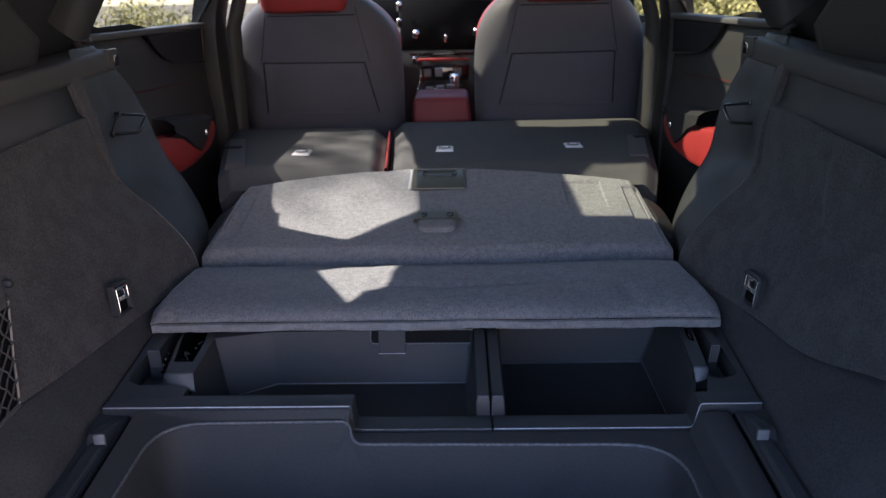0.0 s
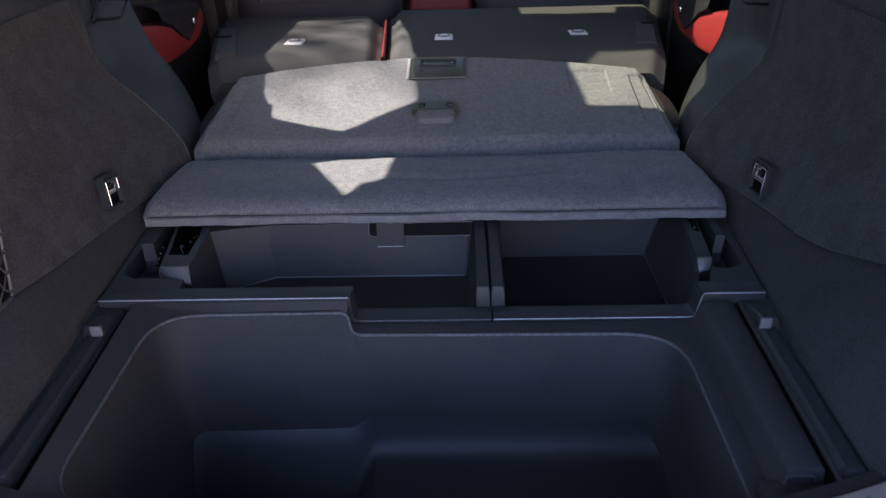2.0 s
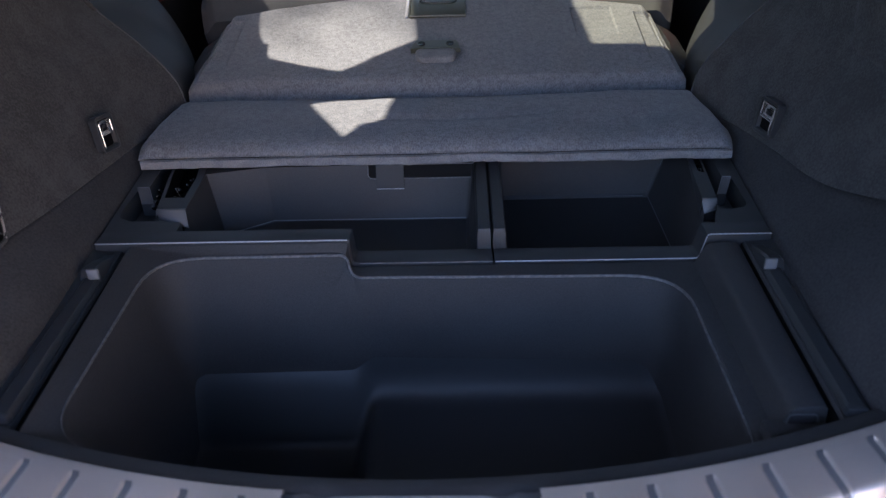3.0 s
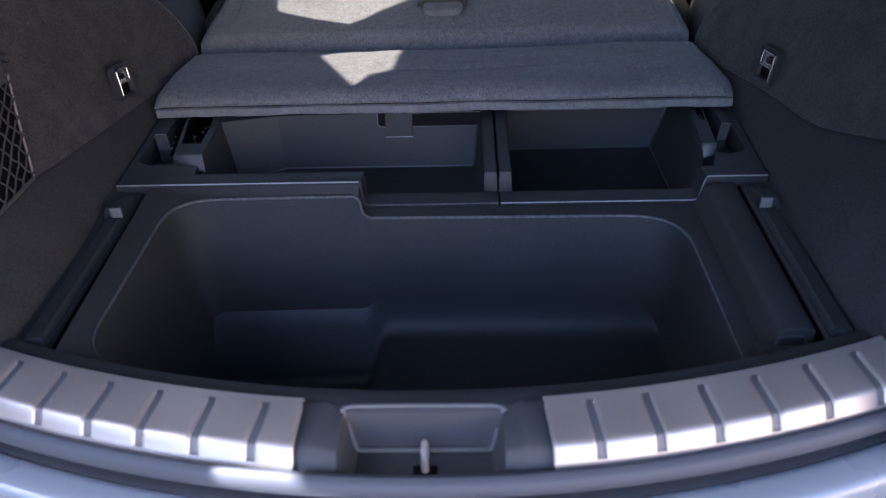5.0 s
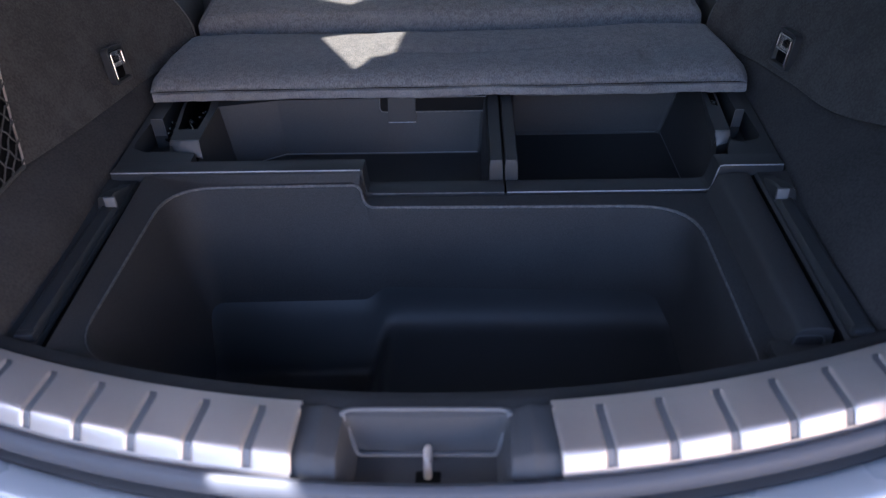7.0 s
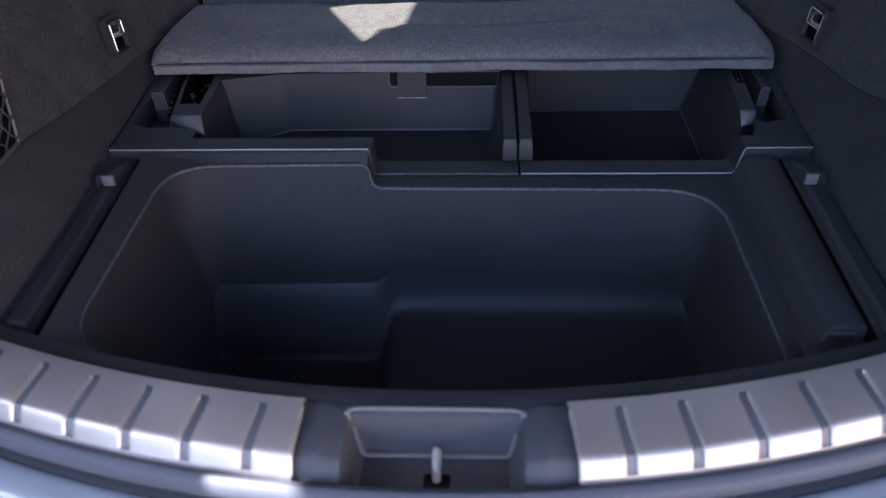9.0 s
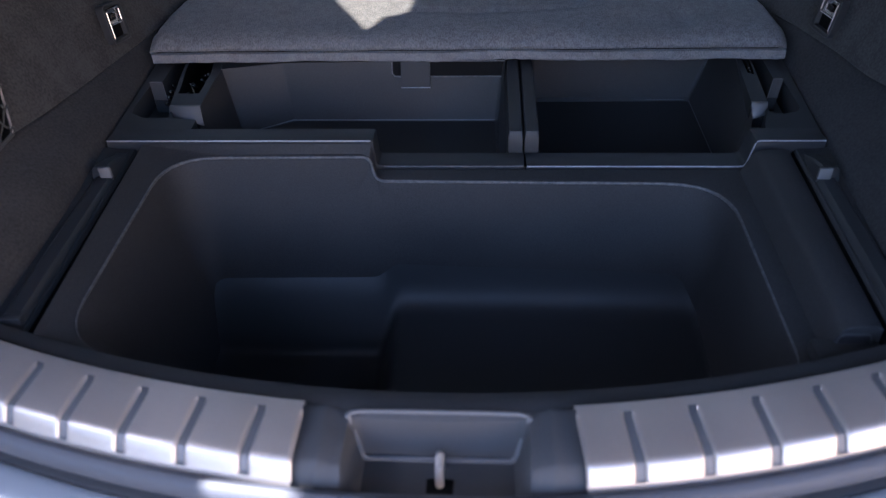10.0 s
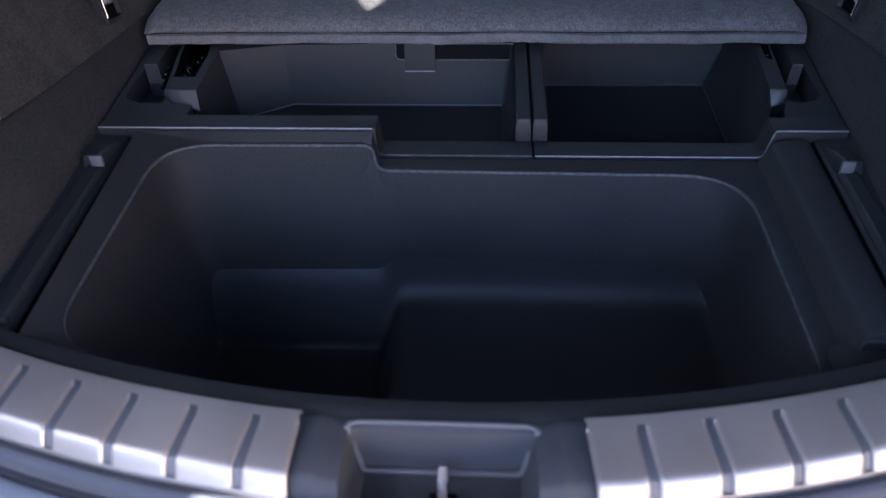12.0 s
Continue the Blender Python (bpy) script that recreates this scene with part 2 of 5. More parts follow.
def disc(centre, axis, r, depth, sides=20, dome=0.0):
    """A short cylinder or dome."""
    d = Vector(axis).normalized()
    u = d.orthogonal().normalized()
    w = d.cross(u)
    c = Vector(centre)
    rows = []
    for f, s in ((0, 1.0), (depth * 0.8, 1.0), (depth, 0.92), (depth + dome * 0.6, 0.6), (depth + dome, 0.15)):
        rows.append([c + d * f + r * s * (math.cos(2 * math.pi * k / sides) * u + math.sin(2 * math.pi * k / sides) * w) for k in range(sides)])
    return loft(rows, True, True, True)


def step(a, b, x):
    t = min(1, max(0, (x - a) / (b - a)))
    return t * t * (3 - 2 * t)


# ---- ground and surroundings ----
def make_ground():
    def height(x, y):
        """Level round the car; unseen bank added beside and behind to bounce warm light."""
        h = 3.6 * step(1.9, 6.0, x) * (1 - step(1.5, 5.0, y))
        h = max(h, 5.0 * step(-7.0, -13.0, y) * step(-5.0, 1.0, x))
        far = max(abs(x), abs(y))
        return h + 0.15 * noise.noise(Vector((x * 0.2, y * 0.2, 0))) * step(6, 14, far)

    xs = np.concatenate([np.linspace(-400, -40, 10), np.linspace(-36, 36, 73), np.linspace(40, 400, 10)])
    rows = [[Vector((x, y, height(x, y))) for x in xs] for y in xs]
    ground = tagged(part("ground", loft(rows), SAND), "dry gravelly ground with an unseen pale bank added to bounce warm light", "ground", kind="structure")
    ground.data.materials.append(BOUNCE_BANK)
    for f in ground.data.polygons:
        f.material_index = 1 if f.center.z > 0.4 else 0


def scatter(bm, rng, p, size, slim=0.4):
    """One leaf, turned at random."""
    u = Vector([rng.gauss(0, 1) for _ in range(3)]).normalized() * size
    w = u.cross(Vector([rng.gauss(0, 1) for _ in range(3)])).normalized() * size * slim
    bm.faces.new([bm.verts.new(p + d) for d in (-u, w, u, -w)])


def make_tree():
    tree = thing("tree", "sparse desert tree with small grey-green leaves", "tree")
    rng = random.Random(5)
    top = Vector((-5.2, 2.5, 6.0))
    trunk = [Vector((-6.6, 4.4, 0)), Vector((-6.5, 4.2, 1.6)), Vector((-6.1, 3.8, 3.2)), Vector((-5.6, 3.3, 4.6)), top]
    rows = []
    for k, p in enumerate(trunk):
        r = 0.16 - 0.03 * k
        rows.append([p + Vector((r * math.cos(a), r * math.sin(a), 0)) for a in np.linspace(0, 2 * math.pi, 11)[:-1]])
    limbs, leaves = [loft(rows, True, True, True)], bmesh.new()
    for k in range(15):
        start = trunk[3].lerp(top, rng.uniform(0, 1))
        tip = Vector((-4.82, 2.0, 6.2)) + Vector((rng.gauss(0, 0.34), rng.gauss(0, 0.30), rng.gauss(0, 0.40)))
        limbs.append(tube([start, start.lerp(tip, 0.5) + Vector((0, 0, 0.12)), tip], 0.018, 5))
        for q in range(22):
            p = start.lerp(tip, rng.uniform(0.72, 1.05)) + Vector([rng.gauss(0, 0.09) for _ in range(3)])
            scatter(leaves, rng, p, rng.uniform(0.03, 0.06))
    for k in range(7):
        start = trunk[3].lerp(top, rng.uniform(0, 1))
        tip = Vector((-4.87, 1.70, 6.2)) + Vector((rng.gauss(0, 0.07), rng.gauss(0, 0.06), rng.gauss(0, 0.10)))
        limbs.append(tube([start, start.lerp(tip, 0.5) + Vector((0, 0, 0.12)), tip], 0.012, 5))
        for q in range(10):
            scatter(leaves, rng, tip + Vector([rng.gauss(0, 0.06) for _ in range(3)]), rng.uniform(0.02, 0.045))
    part("trunk", join(*limbs), BARK, tree)
    part("crown", leaves, LEAF, tree, keep_normals=True)


def make_sky_blocker():
    """Unseen scrub beside and behind the car, added to block sky light."""
    rng = random.Random(11)
    leaves = bmesh.new()
    for k in range(80):
        c = Vector((-5.0 + rng.gauss(0, 0.7), rng.uniform(-9.0, 0.2), rng.uniform(0.3, 2.3)))
        for q in range(200):
            p = c + Vector([rng.gauss(0, 0.42) for _ in range(3)])
            if p.z > 0.05:
                scatter(leaves, rng, p, rng.uniform(0.06, 0.11), 0.6)
    tagged(part("thicket", leaves, LEAF, None, keep_normals=True), "unseen grey-green scrub added beside the car to block sky light", "scrub", kind="stuff")


def make_bush(x, y, size):
    b = thing("bush", "dry yellow-green desert scrub bush", "bush", "scrub beside the car")
    rng = random.Random(int(x * 31 + y * 17))
    stems, leaves = [], bmesh.new()
    for k in range(9):
        a, lean = rng.uniform(0, 6.28), rng.uniform(0.2, 0.7)
        tip = Vector((math.cos(a) * lean, math.sin(a) * lean, rng.uniform(0.6, 1.0))) * size
        mid = tip * 0.5 + Vector((0, 0, 0.1 * size))
        stems.append(tube([(0, 0, 0), mid, tip], 0.012 * size, 5))
        for q in range(1500):
            f = rng.uniform(0.3, 1.05)
            p = tip * f + Vector([rng.gauss(0, 0.11) for _ in range(3)]) * size
            p.z = max(p.z, 0.03)
            u = Vector([rng.gauss(0, 1) for _ in range(3)]).normalized() * 0.019 * size
            w = u.cross(Vector([rng.gauss(0, 1) for _ in range(3)])).normalized() * 0.010 * size
            vs = [leaves.verts.new(p + d) for d in (-u, w, u, -w)]
            leaves.faces.new(vs)
    part("stems", join(*stems), BARK, b)
    part("crown", leaves, LEAF, b, keep_normals=True)
    b.location = (x, y, 0)


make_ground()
make_tree()
make_sky_blocker()
for bx, by, bs in ((-3.0, 7.6, 1.15), (-5.9, 10.5, 1.5), (2.5, 6.4, 1.4), (3.1, 7.6, 1.7), (3.7, 6.7, 1.4),
                   (4.6, 9.5, 2.0), (3.4, 10.5, 2.1)):
    make_bush(bx, by, bs)


# ---- the car's shell ----
def sill_y(x):
    """The inner edge of the loading sill."""
    return 0.5365 + 0.40 * x * x


def side_place(s, out=0.0):
    """Upper side of the body: leans in towards the roof."""
    def place(y, z, d):
        return Vector((s * (0.760 + out + d - (z - 1.22) * 0.185 / 0.27), y, z))
    return place


DOOR_WINDOW = [(1.636, 1.250), (1.599, 1.303), (1.571, 1.352), (1.650, 1.423), (1.700, 1.469), (1.823, 1.479), (1.931, 1.490), (2.171, 1.476), (2.44, 1.446), (2.44, 1.180),
               (1.92, 1.236), (1.752, 1.234)]
FRONT_WINDOW = [(2.52, 1.19), (2.52, 1.45), (2.75, 1.41), (3.0, 1.33), (3.25, 1.2)]
# Quarter outline is worked back from the sun patch it casts.
QUARTER_WINDOW = [(1.447, 1.304), (1.277, 1.359), (1.342, 1.378), (1.354, 1.397), (1.391, 1.411), (1.501, 1.418), (1.486, 1.377), (1.464, 1.344)]


def make_shell():
    car = thing("car_body", "pale blue car body with its tailgate opening", "car", kind="structure")
    for s in (-1, 1):
        # Made-up notch in the rear edge lets a sun sliver reach the bumper.
        outer = [(0.33, 1.12), (0.33, 1.26), (0.43, 1.268), (0.435, 1.300), (0.453, 1.308), (0.450, 1.412), (0.437, 1.44), (0.45, 1.54), (3.2, 1.54), (3.9, 1.12)]
        part("side_frame", plate(outer, [DOOR_WINDOW, FRONT_WINDOW, QUARTER_WINDOW], side_place(s), 0.012), SMOOTH_PLASTIC, car)
        lower = [(0.44, 0.30), (0.42, 0.75), (0.41, 1.12), (3.9, 1.12), (4.6, 0.95), (4.7, 0.3)]
        part("side_panel", plate(lower, [], lambda y, z, d, s=s: Vector((s * (0.815 + d), y, z)), 0.04), PAINT, car)
        part("cabin_lining", box(*sorted((s * 0.790, s * 0.812)), 1.50, 3.9, 0.33, 1.17, 0.003), RUBBER, car, "dark inner lining")
        for ring in (DOOR_WINDOW, FRONT_WINDOW, QUARTER_WINDOW):
            part("window_pane", plate(ring, [], side_place(s, 0.004), 0.004), GLASS, car, "tinted side window glass")
    roof_outer = [(-0.62, 0.48), (0.62, 0.48), (0.62, 3.2), (-0.62, 3.2)]
    # Unseen roof openings, outlined to cast the sun patches on seats and doors.
    rear_sun_opening = [(-0.293, 1.660), (0.0, 1.653), (0.06, 1.76), (0.20, 1.835), (0.37, 1.86), (0.53, 1.875), (0.53, 1.955), (0.438, 1.975), (0.397, 2.050), (0.371, 2.077), (0.339, 2.014), (0.304, 1.936), (0.278, 1.909), (0.235, 1.912), (0.205, 2.045), (0.10, 2.040), (0.05, 1.94), (-0.176, 1.937), (-0.272, 1.89)]
    middle_sun_opening = [(-0.32, 2.47), (-0.02, 2.46), (0.0, 2.56), (0.34, 2.552), (0.34, 2.60), (-0.32, 2.60)]
    front_sun_opening = [(-0.32, 2.715), (-0.274, 2.697), (-0.191, 2.673), (-0.099, 2.656), (-0.014, 2.651), (0.34, 2.645), (0.34, 2.95), (-0.32, 2.95)]
    part("roof", plate(roof_outer, [rear_sun_opening, middle_sun_opening, front_sun_opening], lambda x, y, d: Vector((x, y, 1.54 + d)), 0.012), HEADLINER, car)
    for ring in (rear_sun_opening, middle_sun_opening, front_sun_opening):
        part("roof_pane", plate(ring, [], lambda x, y, d: Vector((x, y, 1.544 + d)), 0.004), ROOF_GLASS, car, "tinted pane over a roof opening shaped for the sun patches")
    part("floor_pan", box(-0.80, 0.80, 0.50, 4.6, 0.28, 0.33, 0.01), RUBBER, car)
    part("bonnet", box(-0.80, 0.80, 3.75, 4.7, 0.33, 1.05, 0.06), PAINT, car)
    part("windscreen_header", box(-0.62, 0.62, 3.1, 3.2, 1.49, 1.53, 0.01), HEADLINER, car)
    part("windscreen", loft([[Vector((-0.62, 3.2, 1.52)), Vector((0.62, 3.2, 1.52))], [Vector((-0.78, 3.9, 1.06)), Vector((0.78, 3.9, 1.06))]]), GLASS, car)
    gate = thing("tailgate", "raised tailgate with plain dark inner lining", "tailgate", kind="structure")
    part("gate_lining", box(-0.84, 0.84, -1.08, 0.0, -0.03, 0.03, 0.02), SMOOTH_PLASTIC, gate)
    gate.matrix_world = Matrix.Translation((0, 0.48, 1.57)) @ Matrix.Rotation(radians(-13), 4, "X")
    return car


make_shell()


# ---- the loading sill and the bumper ----
def curve_rows(xs, profile):
    """Rows of the profile (y beyond the sill's inner edge, z) at each x along the bowed sill."""
    return [[Vector((x, sill_y(x) + dy, z)) for dy, z in profile] for x in xs]


def make_sill():
    sill = thing("loading_sill", "black plastic loading sill with a recess for the latch", "sill", kind="structure")
    prof = [(0.004, 0.66), (0.003, 0.700), (-0.055, 0.698), (-0.068, 0.682), (-0.075, 0.664), (-0.077, 0.62)]
    for a, b, n in ((-0.62, -0.120, 24), (0.120, 0.62, 24)):
        part("sill_trim", loft(curve_rows(np.linspace(a, b, n), prof)), PLASTIC, sill)
    lip = [(0.038, 0.62), (0.037, 0.686), (0.031, 0.697), (0.020, 0.7015), (0.008, 0.7020), (0.0045, 0.700), (0.004, 0.66)]
    part("inner_lip", loft(curve_rows(np.linspace(-0.62, 0.62, 50), lip)), PLASTIC, sill)
    # cheeks and the scooped recess between them, one sheet across the middle
    xs = sorted(s * v for v in (0.127, 0.110, 0.102, 0.0985, 0.095, 0.088, 0.084, 0.081, 0.078, 0.074, 0.070, 0.066, 0.05, 0.03, 0.01) for s in (-1, 1))
    rows = []
    for x in xs:
        ax = abs(x)
        y0 = sill_y(x)
        k = 1 - step(0.066, 0.079, ax)
        ridge = 0.002 * (step(0.090, 0.096, ax) - step(0.098, 0.106, ax))
        z0 = 0.7025 + 0.002 * step(0.080, 0.100, ax) + ridge
        rows.append([Vector((x, y0 + dy, z)) for dy, z in (
            (0.004, 0.66), (0.004, z0 - 0.001), (0.001, z0),
            (-0.004, z0 - 0.003 * k), (-0.0065, z0 - 0.012 * k), (-0.0120, z0 - 0.0395 * k), (-0.0140, z0 - 0.0430 * k), (-0.020, z0 - 0.0442 * k),
            (-0.052, z0 - 0.0420 * k), (-0.057, z0 - 0.003 * (1 - k) - 0.0415 * k), (-0.071, z0 - 0.020 * (1 - k) - 0.0490 * k), (-0.076, 0.650), (-0.078, 0.62))])
    part("latch_recess", loft(rows), SILL_PLASTIC, sill, "scooped recess for the tailgate latch", angle=40)
    side = [(0.0790, 0.5350, 0.7050), (0.0770, 0.5325, 0.6965), (0.0705, 0.5262, 0.6735), (0.0675, 0.5232, 0.6640), (0.0630, 0.5222, 0.6610)]
    rim = spline([(-x, y, z) for x, y, z in side], 24).tolist() + spline([(x, y, z) for x, y, z in side[::-1]], 24).tolist()
    # Pale tubes paint the highlight round the moulded rim.
    part("recess_rim", tube(rim, 0.0026, 8), LIGHT_PLASTIC, sill)
    part("recess_rim", tube([(-0.0785, 0.5360, 0.7040), (-0.070, 0.5390, 0.7040), (-0.040, 0.5394, 0.7040), (0.040, 0.5394, 0.7040), (0.070, 0.5390, 0.7040), (0.0785, 0.5360, 0.7040)], 0.0020, 8), LIGHT_PLASTIC, sill)
    # Near-black block stands in for the shaded slot.
    part("latch_slot", box(-0.010, 0.014, 0.487, 0.503, 0.6560, 0.6612, 0.002), VOID, sill, "black block standing in for the shaded slot below the striker")
    part("striker", tube([(0.002, 0.496, 0.645), (0.002, 0.496, 0.674), (0.002, 0.500, 0.681), (0.002, 0.509, 0.684), (0.002, 0.515, 0.679), (0.002, 0.516, 0.655)], 0.0038, 10),
         STEEL, sill, "bright steel striker loop")
    # ribbed plates: panels parted by pressed grooves, under one plain border
    for s in (-1, 1):
        scuff = thing("scuff_plate", "brushed steel scuff plate with pressed grooves", "scuff plate", "scuff plates on the sill")
        first, pitch = (0.1525, 0.0553) if s < 0 else (0.1600, 0.0556)
        cuts = [0.117] + [first + pitch * k for k in range(7)]
        cuts.append(0.560)

        def at(x, dy, z):
            return Vector((s * (x + (-dy) * 0.10 * (0.6 + x) * (1.0 if s > 0 else step(0.110, 0.150, x))), sill_y(x) + dy, z))

        for k in range(len(cuts) - 1):
            a, b = cuts[k] + (0.0044 if k else 0), cuts[k + 1] - (0.0044 if k < 7 else 0.0)
            # each edge rolls down into the groove, which runs out towards the border
            rows = []
            for x, dz in ((a - 0.0008, -0.0038), (a - 0.0002, -0.0026), (a + 0.0007, -0.0010), (a + 0.0020, -0.0002), (a + 0.0036, 0.0), (a * 0.6 + b * 0.4, 0.0), (a * 0.4 + b * 0.6, 0.0),
                          (b - 0.0036, 0.0), (b - 0.0020, -0.0002), (b - 0.0007, -0.0010), (b + 0.0002, -0.0026), (b + 0.0008, -0.0038)):
                rows.append([at(x, dy, z + dz * deep) for dy, z, deep in
                             ((-0.0085, 0.7119, 0.0), (-0.0100, 0.7121, 0.25), (-0.0118, 0.7122, 0.8), (-0.0145, 0.7122, 1.0), (-0.030, 0.7122, 1.0), (-0.0545, 0.7116, 1.0), (-0.0575, 0.7110, 1.0), (-0.0600, 0.7098, 1.0),
                              (-0.0620, 0.7078, 1.0), (-0.0655, 0.7016, 1.0), (-0.0690, 0.6962, 1.0))])
            part("plate_panel", loft(rows), STEEL, scuff, angle=50)
        rows = [[at(x, dy, z) for dy, z in ((0.004, 0.700), (0.0035, 0.7090), (0.0012, 0.7113), (-0.004, 0.7118), (-0.0086, 0.7119))] for x in np.linspace(0.117, 0.557, 40)]
        part("plate_border", loft(rows), STEEL, scuff)
        rows = [[at(x, dy, z) for dy, z in ((-0.0030, 0.7080), (-0.0085, 0.7086), (-0.0540, 0.7082), (-0.0575, 0.7072), (-0.0600, 0.7050), (-0.0650, 0.6972), (-0.067, 0.6940))] for x in np.linspace(0.118, 0.556, 40)]
        foot = [[at(x, dy, z) for dy, z in ((-0.0688, 0.6965), (-0.0706, 0.6930), (-0.0718, 0.6890), (-0.0700, 0.6850))] for x in np.linspace(0.117, 0.557, 40)]
        part("plate_border", loft(foot), STEEL, scuff)
        part("groove_bed", loft(rows), GROOVE_SHADE_STEEL, scuff, "bed of the grooves, darkened to stand in for shade", angle=25)
    seal = thing("tailgate_seal", "dark rubber tailgate seal along the sill", "seal", kind="structure")
    ring = [(0.010 * math.cos(a), 0.012 * math.sin(a)) for a in np.linspace(0, 2 * math.pi, 13)[:-1]]
    part("seal_bulb", loft([[Vector((x, sill_y(x) - 0.0795 + a, 0.684 + b)) for a, b in ring] for x in np.linspace(-0.66, 0.66, 50)], True), SEAL, seal)
    bump = thing("rear_bumper", "glossy pale blue painted rear bumper", "bumper", kind="structure")
    xs = np.linspace(-0.85, 0.85, 60)
    part("bumper_step", loft(curve_rows(xs, [(-0.066, 0.640), (-0.0675, 0.656), (-0.070, 0.6600), (-0.074, 0.6612), (-0.086, 0.6600), (-0.0876, 0.6580), (-0.0878, 0.640)])), SILL_PLASTIC, bump, "grey plastic step above the paint")
    prof = [(-0.0884, 0.645), (-0.0886, 0.6590), (-0.0896, 0.6612), (-0.0915, 0.6622), (-0.098, 0.6620), (-0.108, 0.6605), (-0.117, 0.6580), (-0.1225, 0.6550), (-0.1255, 0.6500), (-0.127, 0.640), (-0.128, 0.615)]
    part("bumper_skin", loft(curve_rows(xs, prof)), PAINT, bump)
    part("bumper_lower", loft(curve_rows(xs, [(-0.126, 0.622), (-0.150, 0.620), (-0.190, 0.606), (-0.215, 0.580), (-0.225, 0.53), (-0.225, 0.40)])), PLASTIC, bump, "black plastic lower edge")


make_sill()


# ---- load floor: the deep tub and its rails ----
def make_tub():
    tub = thing("storage_tub", "deep black plastic storage tub under the load floor", "storage tub", kind="structure")
    ys = [sill_y(v) for v in (0.36, 0.25, 0.0, -0.25, -0.41)]

    def ring(a, b, c, d, e, f1, f2, f3, g, z, zr, radii):
        # a back-left, b and c the step, d back-right, e front-right, f front bow, g front-left
        p = [a, b, c, d, e, f1, f2, f3, g]
        zs = [z, z, zr, zr, zr, z, z, z, z]
        return rounded([(x, y, w, r) for (x, y), w, r in zip(p, zs, radii)], 7)

    top = ring((-0.4455, 1.0195), (-0.1215, 1.0205), (-0.114, 1.0165), (0.392, 1.0165), (0.386, ys[0] + 0.005), (0.25, ys[1] + 0.004), (0, ys[2] + 0.004), (-0.25, ys[3] + 0.004),
               (-0.4125, ys[4] + 0.004), 0.6965, 0.6575, (0.004, 0.004, 0.004, 0.006, 0.004, 0.2, 0.2, 0.2, 0.004))
    base = ((-0.408, 1.007), (-0.121, 1.010), (-0.113, 0.990), (0.365, 0.984), (0.355, ys[0] + 0.035), (0.25, ys[1] + 0.027), (0, ys[2] + 0.027), (-0.25, ys[3] + 0.027), (-0.394, ys[4] + 0.041))
    grow = ((-1, 1), (-1, 1), (-1, 1), (1, 1), (1, -1), (0, -1), (0, -1), (0, -1), (-1, -1))

    def rim_ring(d, z, zr):
        return ring(*[(x + d * gx, y + d * gy) for (x, y), (gx, gy) in zip(base, grow)], z, zr, (0.075, 0.012, 0.016, 0.085, 0.05, 0.2, 0.2, 0.2, 0.06))

    flat = rim_ring(0.0055, 0.6838, 0.6568)
    rim = rim_ring(0.0025, 0.6828, 0.6558)
    rim1 = rim_ring(0.0, 0.6800, 0.6530)
    rim2 = rim_ring(-0.0022, 0.6730, 0.6460)
    low = ring((-0.372, 0.964), (-0.128, 0.966), (-0.102, 0.967), (0.350, 0.965), (0.338, ys[0] + 0.052), (0.25, ys[1] + 0.042), (0, ys[2] + 0.042), (-0.25, ys[3] + 0.042),
               (-0.368, ys[4] + 0.062), 0.50, 0.50, (0.025, 0.05, 0.05, 0.04, 0.06, 0.2, 0.2, 0.2, 0.06))
    deep = ring((-0.365, 0.962), (-0.128, 0.965), (-0.102, 0.964), (0.346, 0.963), (0.334, ys[0] + 0.056), (0.25, ys[1] + 0.046), (0, ys[2] + 0.046), (-0.25, ys[3] + 0.046),
                (-0.362, ys[4] + 0.066), 0.365, 0.365, (0.025, 0.05, 0.05, 0.04, 0.06, 0.2, 0.2, 0.2, 0.06))
    high = ring((-0.395, 0.987), (-0.150, 0.985), (-0.100, 0.980), (0.360, 0.975), (0.348, ys[0] + 0.044), (0.25, ys[1] + 0.035), (0, ys[2] + 0.035), (-0.25, ys[3] + 0.035),
                (-0.382, ys[4] + 0.051), 0.636, 0.628, (0.075, 0.05, 0.06, 0.085, 0.05, 0.2, 0.2, 0.2, 0.06))
    mid = ring((-0.384, 0.970), (-0.180, 0.968), (-0.080, 0.966), (0.356, 0.963), (0.345, ys[0] + 0.046), (0.25, ys[1] + 0.037), (0, ys[2] + 0.037), (-0.25, ys[3] + 0.037),
               (-0.374, ys[4] + 0.055), 0.575, 0.57, (0.045, 0.09, 0.09, 0.08, 0.05, 0.2, 0.2, 0.2, 0.06))
    part("tub_wall", loft([top, flat, rim, rim1, rim2, high, mid, low, deep], True), TUB_PLASTIC, tub)
    # Pale tube along the rim paints wear and highlight, tapering at both ends.
    worn = [p + Vector((0, 0, -0.0004)) for p in rim_ring(0.0004, 0.6818, 0.6548)[-7:] + rim_ring(0.0004, 0.6818, 0.6548)[:36]]
    part("worn_rim", tube(worn, [0.0021 * step(0, 9, k) * step(0, 5, len(worn) - 1 - k) + 0.0001 for k in range(len(worn))], 6), SCUFF_HIGHLIGHT, tub, "scuffed rim of the tub with its highlight painted pale")
    # floor: a shelf with an undercut front on one side, a plain fillet on the other
    left = [(0.575, 0.390), (0.70, 0.389), (0.86, 0.388), (0.906, 0.390), (0.914, 0.397), (0.918, 0.405), (0.921, 0.412), (0.925, 0.419), (0.931, 0.430), (0.950, 0.472), (0.9575, 0.488), (0.9672, 0.502)]
